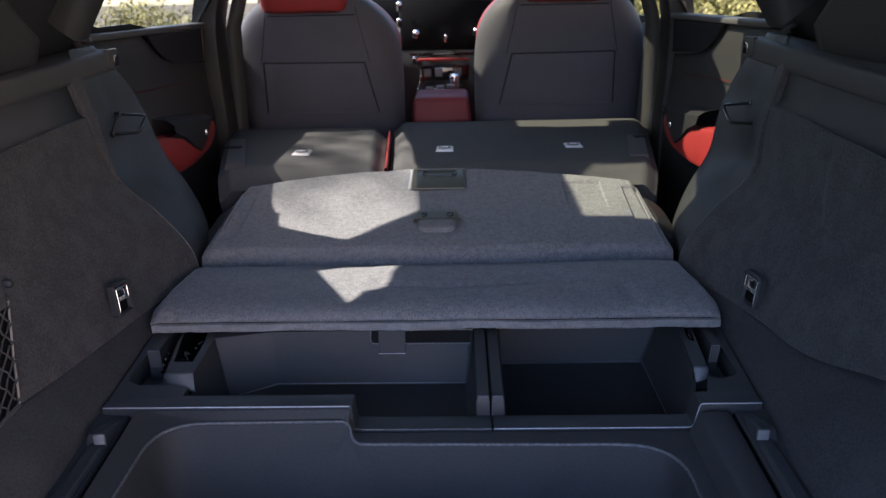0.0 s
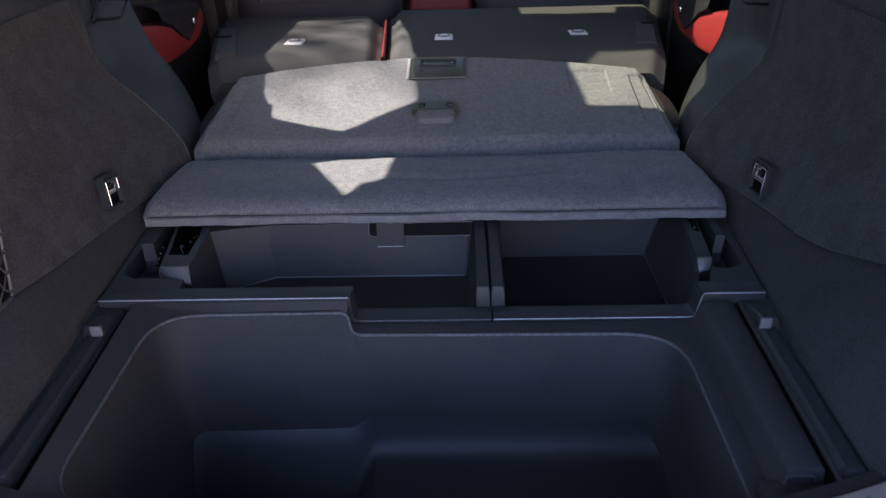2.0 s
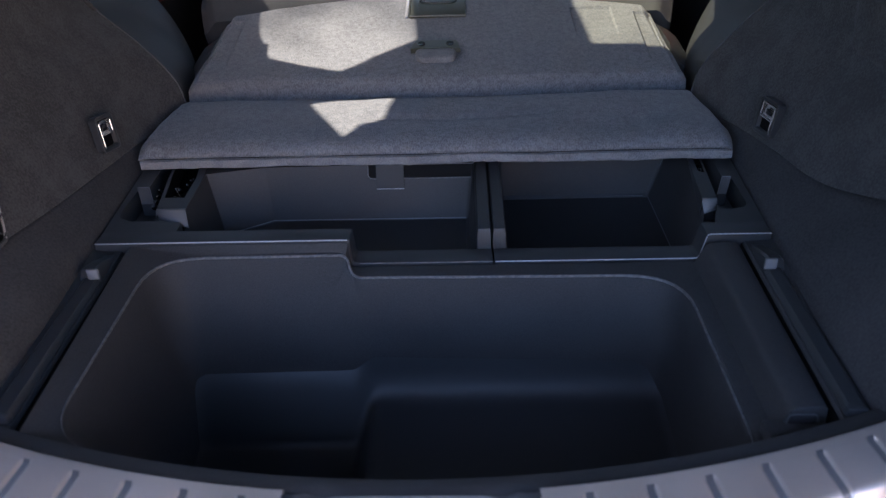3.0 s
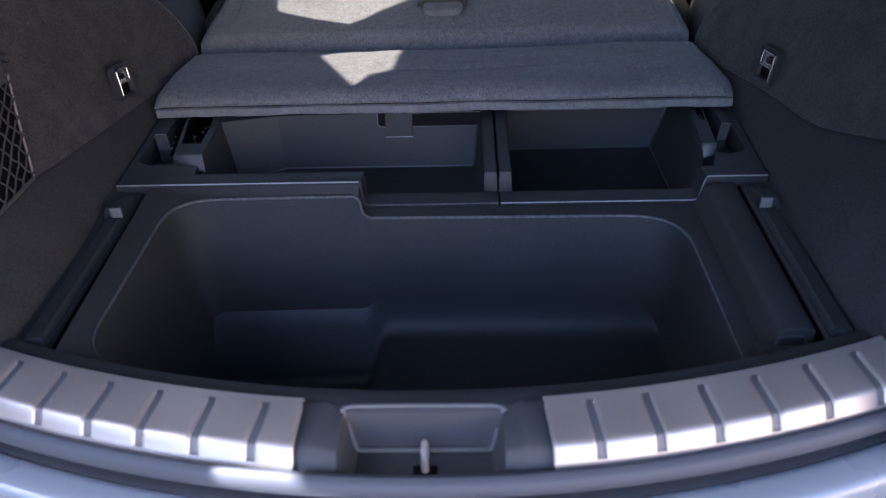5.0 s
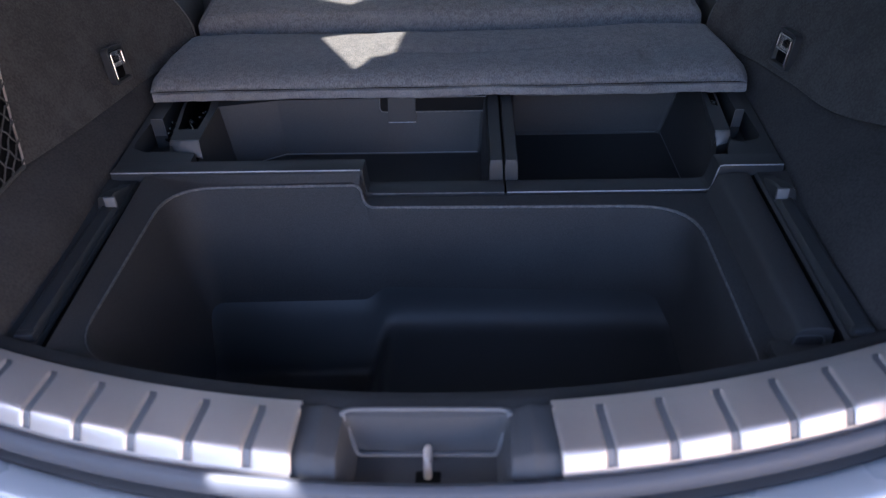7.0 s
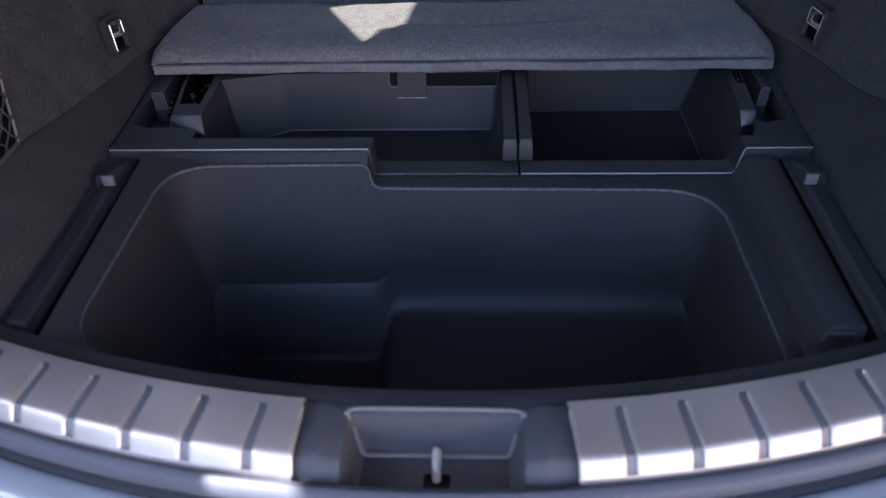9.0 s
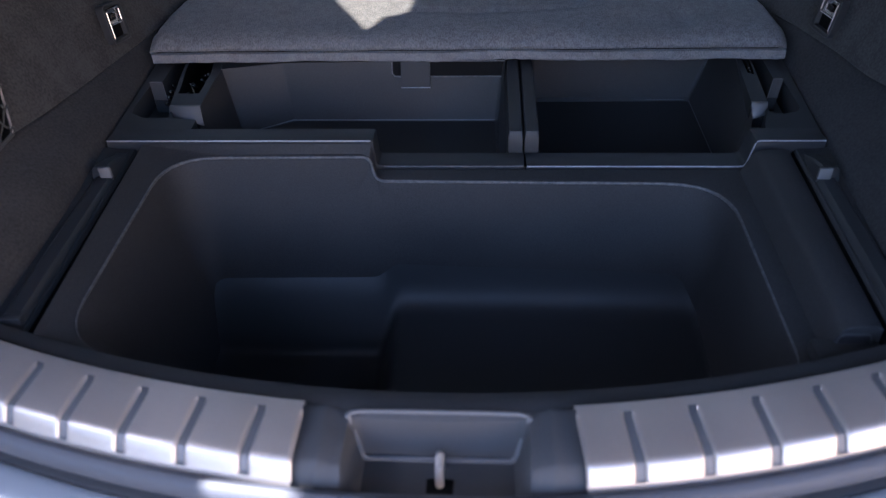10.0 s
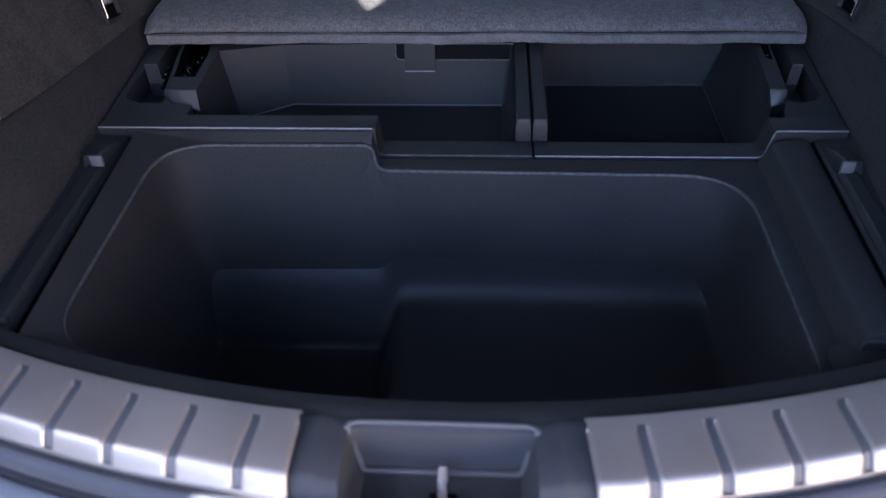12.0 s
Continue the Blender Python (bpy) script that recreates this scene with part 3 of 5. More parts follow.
    right = [(0.575, 0.462), (0.70, 0.460), (0.86, 0.460), (0.918, 0.460), (0.930, 0.4615), (0.939, 0.464), (0.946, 0.469), (0.952, 0.4755), (0.957, 0.484), (0.9610, 0.495), (0.9642, 0.508), (0.9672, 0.530)]
    rows = []
    for x in np.linspace(-0.385, 0.36, 90):
        f = step(-0.124, -0.082, x)
        edge = 0.010 * step(0.338, 0.36, x) + 0.012 * (1 - step(-0.385, -0.355, x))
        rows.append([Vector((x, a[0] + (b[0] - a[0]) * f, a[1] + (b[1] - a[1]) * f + edge)) for a, b in zip(left, right)])
    part("tub_floor", loft(rows), SMOOTH_PLASTIC, tub, "stepped floor of the tub", angle=70)
    # raised rail beside the tub, with a stepped end block
    rail = [(0.387, 0.650), (0.393, 0.664), (0.401, 0.684), (0.4045, 0.6885), (0.410, 0.691), (0.430, 0.6925), (0.444, 0.6920), (0.4490, 0.6890), (0.4510, 0.660)]
    rows = []
    for y in np.linspace(0.668, 1.012, 16):
        dx = -0.026 * (1.014 - y)
        rows.append([Vector((x + dx * (1.0 if x < 0.42 else 2.0), y, z)) for x, z in rail])
    part("side_rail", loft(rows, False, False, False), PLASTIC, tub)
    part("rail_foot", box(0.366, 0.434, 0.600, 0.672, 0.60, 0.672, 0.004), PLASTIC, tub)
    end = [Vector((x - 0.0090 * (1.0 if x < 0.42 else 2.0), 0.668, z)) for x, z in rail]
    part("rail_end", loft([end, [p + Vector((0, -0.0015, -0.0015)) for p in end], [Vector((p.x, 0.6655, 0.640)) for p in end]]), PLASTIC, tub)
    part("rail_end_edge", tube([p + Vector((0, -0.001, -0.0006)) for p in end[1:-1]], 0.0009, 6), PLASTIC, tub)
    # Black block paints the shade of a recess; nothing is hollowed out.
    part("end_recess", box(0.391, 0.421, 0.6630, 0.6672, 0.654, 0.682, 0.003), RUBBER, tub, "dark block standing in for a shaded recess in the rail end")
    part("recess_edge", tube(rounded([(0.385, 0.6640, 0.654, 0.003), (0.392, 0.6640, 0.684, 0.005), (0.420, 0.6640, 0.684, 0.005), (0.428, 0.6640, 0.654, 0.003)], 4)[3:-3], 0.0010, 6), SILL_PLASTIC, tub)


make_tub()


def make_floor_rails():
    for s in (-1, 1):
        r = thing("floor_rail", "black plastic side rail beside the storage tub with a pale clip", "floor rail", "rails beside the tub", "structure")

        def gap(y):
            return 0.4565 - 0.067 * (1.02 - y) if s < 0 else 0.4580 - 0.052 * (1.02 - y)

        rows = []
        for y in np.linspace(0.60, 1.022, 14):
            rows.append([Vector((s * (gap(y) + dx), y, z)) for dx, z in ((0.0, 0.655), (0.0008, 0.684), (0.0035, 0.6875), (0.030, 0.688), (0.070, 0.695), (0.10, 0.72))])
        part("rail_bed", loft(rows), PLASTIC, r)
        # Near-black strip paints the shade down in the gap.
        rows = [[Vector((s * (gap(y) + dx), y, z)) for dx, z in ((-0.014, 0.6700), (-0.001, 0.6710), (0.0, 0.6840))] for y in np.linspace(0.60, 1.022, 14)]
        strip = part("gap_seal", loft(rows), VOID, r, "black strip painting shade in the gap")
        strip.modifiers.new("thickness", "SOLIDIFY").thickness = 0.001
        rows = []
        for y, z1 in ((0.664, 0.6965), (0.75, 0.696), (0.85, 0.695), (0.938, 0.694), (0.9385, 0.7080), (0.95, 0.7072), (0.975, 0.700), (1.0, 0.690), (1.015, 0.687)):
            rows.append([Vector((s * (gap(y) + dx), y, z)) for dx, z in ((0.004, 0.682), (0.0075, z1 - 0.003), (0.0105, z1), (0.0265, z1), (0.0300, z1 - 0.003), (0.036, 0.682))])
        part("rail_bar", loft(rows, False, True, True), SMOOTH_PLASTIC, r)
        g = gap(0.938)
        x0, x1 = sorted((s * (g + 0.0040), s * (g + 0.0205)))
        part("rail_clip", box(x0, x1, 0.9335, 0.939, 0.6935, 0.7095, 0.0018), LIGHT_PLASTIC, r, "pale grey clip on the rail")
        g = gap(0.66)
        x0, x1 = sorted((s * (g + 0.006), s * (g + 0.030)))
        part("rail_stop", box(x0, x1, 0.656, 0.668, 0.672, 0.6975, 0.004), SMOOTH_PLASTIC, r)


make_floor_rails()


# ---- the organiser tray behind the tub ----
def make_tray():
    tray = thing("organiser_tray", "black plastic organiser tray with two open boxes", "organiser tray")
    # left box: outline with a cut-off corner
    def bowl(name, top, bottom, z0, z1, zfront, lip=0.0):
        t = rounded([(x, y, (zfront if y < 1.07 else z1), r) for x, y, r in top], 4)
        b1 = rounded([(x, y, z0 + 0.006, r) for x, y, r in bottom], 4)
        cx = sum(p.x for p in b1) / len(b1)
        cy = sum(p.y for p in b1) / len(b1)
        b2 = [Vector((p.x + (cx - p.x) * 0.02, p.y + (cy - p.y) * 0.025, z0)) for p in b1]
        part(name, loft([t, [a.lerp(b, 0.5) for a, b in zip(t, b1)], b1, b2], True, False, True), PLASTIC, tray, angle=14)

    bowl("storage_box", [(-0.386, 1.062, 0.012), (-0.3925, 1.122, 0.004), (-0.3985, 1.257, 0.003), (-0.301, 1.281, 0.003), (0.071, 1.286, 0.012), (0.071, 1.062, 0.012)],
         [(-0.372, 1.075, 0.012), (-0.371, 1.122, 0.004), (-0.367, 1.208, 0.003), (-0.291, 1.259, 0.003), (0.062, 1.258, 0.012), (0.062, 1.075, 0.012)], 0.6075, 0.7035, 0.655)
    bowl("storage_box", [(0.118, 1.062, 0.012), (0.118, 1.412, 0.012), (0.458, 1.412, 0.012), (0.433, 1.128, 0.004), (0.414, 1.062, 0.012)],
         [(0.126, 1.075, 0.012), (0.126, 1.396, 0.010), (0.416, 1.397, 0.010), (0.412, 1.128, 0.004), (0.407, 1.075, 0.012)], 0.576, 0.7035, 0.655)
    # front edge: high at the sides, low in the middle
    def lip_row(x, z, y0=1.024):
        return [Vector((x, y0 + dy, z + dz)) for dy, dz in ((0.0, -0.05), (0.0, -0.006), (0.0012, -0.0012), (0.004, 0.0), (0.030, -0.0015), (0.038, -0.0022), (0.041, -0.05))]

    rows = [lip_row(x, z) for x, z in ((-0.500, 0.700), (-0.40, 0.700), (-0.25, 0.700), (-0.120, 0.700), (-0.1175, 0.6985), (-0.1145, 0.664), (-0.112, 0.6605), (-0.09, 0.660), (0.0945, 0.660))]
    part("front_lip", loft(rows), SMOOTH_PLASTIC, tray, "lip with a bright highlight painted along its edge", angle=50)
    rows = [lip_row(x, z) for x, z in ((0.0975, 0.660), (0.25, 0.660), (0.391, 0.660), (0.3975, 0.6610), (0.4005, 0.665), (0.4065, 0.695), (0.4085, 0.6990), (0.413, 0.700), (0.500, 0.700))]
    part("front_lip", loft(rows), SMOOTH_PLASTIC, tray, "lip with a bright highlight painted along its edge", angle=50)
    # Pale tubes paint the highlight along the lip's front edge.
    part("lip_edge", tube([(-0.499, 1.0235, 0.6995), (-0.3, 1.0235, 0.6995), (-0.121, 1.0235, 0.6995)], 0.0011, 6), EDGE, tray)
    part("lip_edge", tube([(-0.105, 1.0235, 0.6585), (0.0, 1.0235, 0.6585), (0.0935, 1.0235, 0.6585)], 0.0009, 6), SCUFF_HIGHLIGHT, tray)
    part("lip_edge", tube([(0.0985, 1.0235, 0.6585), (0.3, 1.0235, 0.6585), (0.391, 1.0235, 0.6585), (0.397, 1.0235, 0.6592), (0.4005, 1.0235, 0.6640), (0.4065, 1.0235, 0.6945), (0.4085, 1.0235, 0.6983), (0.413, 1.0235, 0.6993), (0.499, 1.0235, 0.6993)], 0.0010, 6),
         EDGE, tray)
    # Thin pale tubes draw bright lines along the boxes' inner corners.
    for pts in (((-0.364, 1.207, 0.6105), (-0.291, 1.2560, 0.6105), (0.060, 1.2550, 0.6105)), ((0.128, 1.3945, 0.5778), (0.4140, 1.3945, 0.5778), (0.4090, 1.08, 0.5778)),
                ((0.4150, 1.3950, 0.581), (0.4530, 1.409, 0.700))):
        part("moulded_seam", tube(pts, 0.0010, 6), LIGHT_PLASTIC, tray)
    # the two divider walls
    for x0, x1 in ((0.0725, 0.0935), (0.0965, 0.1165)):
        pts = [(1.43, 0.60), (1.43, 0.703), (1.29, 0.7025), (1.078, 0.6905), (1.071, 0.6885), (1.068, 0.684), (1.066, 0.66), (1.066, 0.60)]
        rows = [[Vector((x, y, z - (0.003 if e else 0))) for y, z in pts] for x, e in ((x0, 1), (x0 + 0.002, 0), (x1 - 0.002, 0), (x1, 1))]
        part("divider", loft(rows, True, True, True), SMOOTH_PLASTIC, tray, angle=30)
    # side decks: a long pocket, a ledge with a sloped end, and the slotted block that carries the cover's hinge
    for s in (-1, 1):
        if s < 0:
            edge = [(0.388, 1.052), (0.391, 1.091), (0.428, 1.098), (0.439, 1.123), (0.444, 1.150), (0.459, 1.25), (0.486, 1.45)]
            pocket = [(0.434, 1.097), (0.474, 1.098), (0.496, 1.112), (0.501, 1.130), (0.503, 1.20), (0.512, 1.43), (0.490, 1.43), (0.446, 1.150)]
            block = [(0.440, 1.123), (0.393, 1.123), (0.400, 1.255), (0.430, 1.43), (0.487, 1.43), (0.462, 1.25)]
            slot = [(0.4415, 1.166), (0.4080, 1.166), (0.4115, 1.24), (0.440, 1.40), (0.480, 1.40), (0.4570, 1.25), (0.4460, 1.195)]
            face = ((0.440, 1.123), (0.393, 1.123), (0.442, 1.119), (0.380, 1.091))
            ledge = (0.482, 0.503, -0.015)
        else:
            edge = [(0.410, 1.052), (0.412, 1.060), (0.430, 1.062), (0.436, 1.083), (0.4445, 1.104), (0.4505, 1.128), (0.4565, 1.17), (0.4745, 1.45)]
            pocket = [(0.4490, 1.110), (0.463, 1.103), (0.490, 1.113), (0.497, 1.124), (0.501, 1.20), (0.510, 1.43), (0.476, 1.43), (0.458, 1.17)]
            block = [(0.451, 1.128), (0.428, 1.128), (0.446, 1.28), (0.462, 1.43), (0.486, 1.43), (0.468, 1.27)]
            slot = [(0.4590, 1.225), (0.4500, 1.232), (0.4560, 1.29), (0.468, 1.40), (0.481, 1.40), (0.4665, 1.28)]
            face = ((0.451, 1.128), (0.428, 1.128), (0.450, 1.121), (0.427, 1.108))
            ledge = (0.483, 0.498, -0.014)
        deck_out = [(s * x, y) for x, y in ((0.502, 1.052), (0.524, 1.29), (0.535, 1.45), *reversed(edge))]
        ring = [(s * x, y) for x, y in pocket]
        part("side_deck", plate(deck_out, [ring], lambda x, y, d: Vector((x, y, 0.6975 - d)), 0.045), SMOOTH_PLASTIC, tray)
        cx, cy = sum(q[0] for q in ring) / len(ring), sum(q[1] for q in ring) / len(ring)
        part("pocket", loft([[Vector((cx + (x - cx) * f, cy + (y - cy) * (1 - (1 - f) * 0.4), z)) for x, y in ring] for z, f in ((0.6976, 1.0), (0.6962, 0.985), (0.668, 0.82), (0.6655, 0.76))], True, False, True),
             SMOOTH_PLASTIC, tray, angle=30)
        part("hinge_block", plate([(s * x, y) for x, y in block], [[(s * x, y) for x, y in slot]], lambda x, y, d: Vector((x, y, 0.7042 - d)), 0.040), SMOOTH_PLASTIC, tray)
        # Liner in near-black paints the shade inside the hinge slot.
        mx, my = sum(q[0] for q in slot) / len(slot), sum(q[1] for q in slot) / len(slot)
        part("slot_lining", loft([[Vector((s * (mx + (x - mx) * f), my + (y - my) * f, z)) for x, y in slot] for z, f in ((0.7036, 0.965), (0.674, 0.94))], True, False, True), VOID, tray, "black liner painting shade in the hinge slot")
        # the block's front, painted paler as if lit, rounded at the top, with its pale edge
        (xa, ya), (xb, yb), (xc, yc), (xd, yd) = face
        rows = []
        for f, out, z in ((0.0, -0.0030, 0.7046), (0.05, 0.0004, 0.7042), (0.12, 0.0016, 0.7030), (0.25, 0.0024, 0.7010), (0.6, 0.0022, 0.6950), (0.9, 0.0012, 0.6900), (1.0, -0.0006, 0.6884)):
            rows.append([Vector((s * (xa + (xc - xa) * f), ya + (yc - ya) * f - out, z)), Vector((s * (xb + (xd - xb) * f), yb + (yd - yb) * f - out, z))])
        f = part("block_face", loft(rows), LIGHT_PLASTIC, tray, "end of the hinge block painted pale as if lit")
        f.modifiers.new("thickness", "SOLIDIFY").thickness = 0.0006
        part("face_edge", tube([(s * xb, yb - 0.001, 0.7036), (s * xd, yd - 0.001, 0.6888), (s * xc, yc - 0.001, 0.6888)], 0.0007, 6), LIGHT_PLASTIC, tray)
        x0, x1, lean = ledge
        prof = ((1.179, 0.660, 1.0), (1.179, 0.6865, 1.0), (1.2075, 0.7025, 0.0), (1.2110, 0.7040, 0.0), (1.30, 0.7042, -0.4), (1.43, 0.7042, -1.0), (1.43, 0.660, -1.0))
        part("pocket_ledge", loft([[Vector((s * (x + lean * g), y, z)) for y, z, g in prof] for x in (x0, x1)], True, True, True), SMOOTH_PLASTIC, tray, angle=15)
        # Sloped ledge end is likewise painted paler, as if lit.
        part("ledge_face", loft([[Vector((s * (x + lean * g), y - 0.0006, z + 0.0006)) for y, z, g in ((1.179, 0.6868, 0.98), (1.2075, 0.7025, 0.0), (1.2105, 0.7040, 0.0))] for x in (x0 + 0.0006, x1 - 0.0006)]), SILL_PLASTIC, tray, "pale sloped end of the ledge")
        part("ledge_edge", tube([(s * x0, 1.2085, 0.7036), (s * x1, 1.2085, 0.7036)], 0.0006, 5), LIGHT_PLASTIC, tray)
        part("ledge_edge", tube([(s * (x0 + lean), 1.1785, 0.6865), (s * x0, 1.2085, 0.7032)], 0.0006, 5), LIGHT_PLASTIC, tray)
        rng = random.Random(8 + s)
        if s < 0:
            spots = [(0.424 + 0.022 * rng.random(), 1.195 + 0.016 * k, 0.680 + 0.012 * rng.random()) for k in range(6)] + [(0.458 + 0.004 * k, 1.165 + 0.021 * k, 0.684) for k in range(4)]
        else:
            spots = [(0.4585 + 0.004 * rng.random(), 1.248 + 0.014 * k, 0.690) for k in range(3)] + [(0.464 + 0.002 * k, 1.20 + 0.02 * k, 0.676) for k in range(2)]
        for c in spots:
            part("hinge_screw", disc((s * c[0], c[1], c[2]), (0.3 * s, -0.5, rng.uniform(0.4, 1.0)), rng.uniform(0.0024, 0.0042), 0.009, 10, 0.003), GLOSS, tray, "small dark hinge screw")
        part("hinge_wire", tube([(s * (spots[0][0] - 0.004), spots[0][1], 0.690), (s * spots[1][0], spots[1][1], 0.699), (s * (spots[2][0] + 0.003), spots[2][1], 0.694)], 0.0013, 6), CHROME, tray, "bright bent hinge spring")
    part("box_flange", plate([(-0.4000, 1.257), (-0.301, 1.2815), (0.071, 1.2865), (0.071, 1.43), (-0.430, 1.43)], [], lambda x, y, d: Vector((x, y, 0.7037 - d)), 0.004), PLASTIC, tray)
    # grip in the back wall of the left box, with a tab
    def back(x, z, out):
        return Vector((x, 1.2580 + (z - 0.612) * 0.284 - out, z))

    def slab(x0, x1, z0, z1, out, deep):
        return loft([[back(x, z, o) for z, o in ((z0, deep), (z0, out - 0.0008), (z0 + 0.0008, out), (z1, out), (z1, deep))] for x in (x0, x1)], True, True, True)

    # Near-black slabs on the wall paint the shade inside the slot.
    part("grip_recess", slab(-0.116, 0.070, 0.6815, 0.7060, 0.0012, -0.006), VOID, tray, "black slab painting the shade of a long finger slot")
    part("grip_shadow", slab(-0.113, -0.100, 0.684, 0.7060, 0.0016, -0.006), VOID, tray)
    part("grip_edge", tube([back(-0.1165, 0.7055, 0.002), back(-0.1165, 0.686, 0.002), back(-0.113, 0.6815, 0.002), back(-0.106, 0.6805, 0.002), back(-0.02, 0.6805, 0.002), back(0.0695, 0.6805, 0.002)], 0.0011, 6), SCUFF_HIGHLIGHT, tray)
    part("grip_edge", tube([back(-0.050, 0.7050, 0.003), back(0.072, 0.7050, 0.003)], 0.0010, 6), SCUFF_HIGHLIGHT, tray)
    part("grip_tab", slab(-0.102, -0.053, 0.665, 0.7060, 0.0060, 0.0), RUBBER, tray, "dark flexible tab over the slot")
    part("tab_edge", tube([back(-0.102, 0.6645, 0.0055), back(-0.053, 0.6645, 0.0055)], 0.0010, 6), EDGE, tray)
    part("box_corner", tube([(0.0635, 1.2585, 0.613), (0.0685, 1.2790, 0.680)], 0.0009, 6), LIGHT_PLASTIC, tray)
    part("rear_apron", box(-0.50, 0.50, 1.432, 1.445, 0.40, 0.700, 0.003), PLASTIC, tray)
    part("front_apron", box(-0.495, 0.495, 1.027, 1.034, 0.42, 0.652, 0.002), PLASTIC, tray)


make_tray()


# ---- side trim of the boot ----
def make_side_trim(s):
    nm = "left" if s < 0 else "right"
    wall = thing("wall_" + nm, "charcoal felt-lined side wall of the boot", "wall", kind="structure")
    yy = (0.50, 0.80, 1.03, 1.20, 1.34, 1.45, 1.54)
    levels = (
        ((0.466, 0.484, 0.507, 0.522, 0.533, 0.534, 0.526), (0.655, 0.680, 0.684, 0.684, 0.684, 0.684, 0.684)),
        ((0.490, 0.500, 0.519, 0.530, 0.537, 0.535, 0.525), (0.730, 0.722, 0.714, 0.707, 0.702, 0.702, 0.702)),
        ((0.560, 0.565, 0.564, 0.563, 0.554, 0.537, 0.521), (0.795, 0.785, 0.768, 0.750, 0.735, 0.725, 0.720)),
        ((0.582, 0.584, 0.582, 0.579, 0.572, 0.558, 0.532), (0.830, 0.820, 0.803, 0.785, 0.775, 0.775, 0.785)),
        ((0.610, 0.610, 0.612, 0.612, 0.610, 0.604, 0.592), (0.88, 0.88, 0.88, 0.875, 0.872, 0.868, 0.864)),
        ((0.640, 0.642, 0.645, 0.650, 0.656, 0.662, 0.668), (0.96, 0.96, 0.955, 0.952, 0.950, 0.947, 0.944)),
        ((0.668, 0.670, 0.674, 0.678, 0.684, 0.688, 0.691), (1.040, 1.045, 1.055, 1.064, 1.070, 1.072, 1.074)),
    )
    lift = ((0,) * 7, (0,) * 7, (0.085, 0.052, 0.003, 0.0, 0.0, 0, 0), (0.085, 0.066, 0.014, 0.006, 0, 0, 0), (0.06, 0.045, 0.006, 0, 0, 0, 0)) if s > 0 else ((0,) * 7, (0,) * 7, (0, -0.007, -0.016, -0.0145, -0.008, -0.003, 0))
    ctrl = [[(s * (x + 0.35 * d), y, z + d) for x, y, z, d in zip(xs, yy, zs, ds)] for (xs, zs), ds in itertools.zip_longest(levels, lift, fillvalue=(0,) * 7)]
    low = part("lower_band", loft(surface(ctrl[:3], 16, 60)), BAND, wall)
    low.modifiers.new("thickness", "SOLIDIFY").thickness = 0.005
    felt = surface(ctrl[2:], 110, 130)
    for k, row in enumerate(felt):
        for p in row:
            p.x += s * 0.006 * step(0, 17, k) * step(0, 17, 109 - k) * noise.noise(Vector((s * 3, p.y * 5, p.z * 7)))
            if s > 0:
                # a shallow raised field with a rounded corner
                p.x -= 0.0035 * step(0, 0.012, 1.205 - p.y - 0.5 * max(0, 0.965 - p.z)) * step(0, 0.008, p.z - 0.922 - 0.25 * max(0, 1.08 - p.y)) * (1 - step(1.01, 1.05, p.z))
    w = part("felt_panel", loft(felt), FELT, wall)
    w.modifiers.new("thickness", "SOLIDIFY").thickness = 0.006
    # recessed panel between the felt and the shelf
    rows = [[Vector((s * x, y, z)) for y, z in zip((0.50, 0.80, 1.03, 1.20, 1.34, 1.515), zs)] for x, zs in
            ((0.684, (1.03, 1.035, 1.045, 1.055, 1.06, 1.065)), (0.700, (1.08,) * 6), (0.720, (1.175,) * 6))]
    r = part("upper_recess", loft(rows), SHELF_PLASTIC, wall, "recessed dark panel under the ledge")
    r.modifiers.new("thickness", "SOLIDIFY").thickness = 0.004
    # felt post that carries the shelf
    rows = []
    for bx, z, y0 in ((0.655, 0.930, 0.080), (0.666, 0.955, 0.070), (0.6725, 0.985, 0.062), (0.680, 1.03, 0.052), (0.6895, 1.07, 0.046), (0.700, 1.12, 0.042), (0.708, 1.160, 0.040)):
        y0 += 1.446
        rows.append([Vector((s * x, y, z)) for x, y in ((bx + 0.008, y0), (bx - 0.004, y0 + 0.002), (bx - 0.008, y0 + 0.006), (bx - 0.008, (y0 + 1.534) / 2), (bx - 0.006, 1.531), (bx + 0.006, 1.537))])
    part("shelf_post", loft(rows), FELT, wall)
    # smooth panel over the wheel housing, ahead of the felt
    ctrl = []
    for z, xe, x1, y1, x2, y2 in ((0.690, 0.514, 0.530, 1.68, 0.568, 1.80), (0.785, 0.531, 0.545, 1.68, 0.580, 1.79), (0.864, 0.590, 0.598, 1.68, 0.606, 1.80),
                                  (0.944, 0.666, 0.664, 1.69, 0.645, 1.82), (1.05, 0.695, 0.699, 1.70, 0.690, 1.84), (1.12, 0.704, 0.708, 1.68, 0.704, 1.80), (1.20, 0.714, 0.716, 1.64, 0.724, 1.72)):
        reach = -0.062 * step(0.80, 0.95, z)
        y1, y2 = y1 + reach * 0.5, y2 + reach
        ctrl.append([(s * xe, 1.535, z), (s * (xe + x1) / 2 * 0.998, (1.535 + y1) / 2, z), (s * x1, y1, z), (s * x2, y2, z), (s * (x2 + 0.03), y2 + 0.02, z), (s * 0.785, y2 + 0.03, z)])
    g = part("pillar_panel", loft(surface(ctrl, 50, 36)), SMOOTH_PLASTIC, wall, "smooth dark panel over the wheel housing")
    g.modifiers.new("thickness", "SOLIDIFY").thickness = 0.005
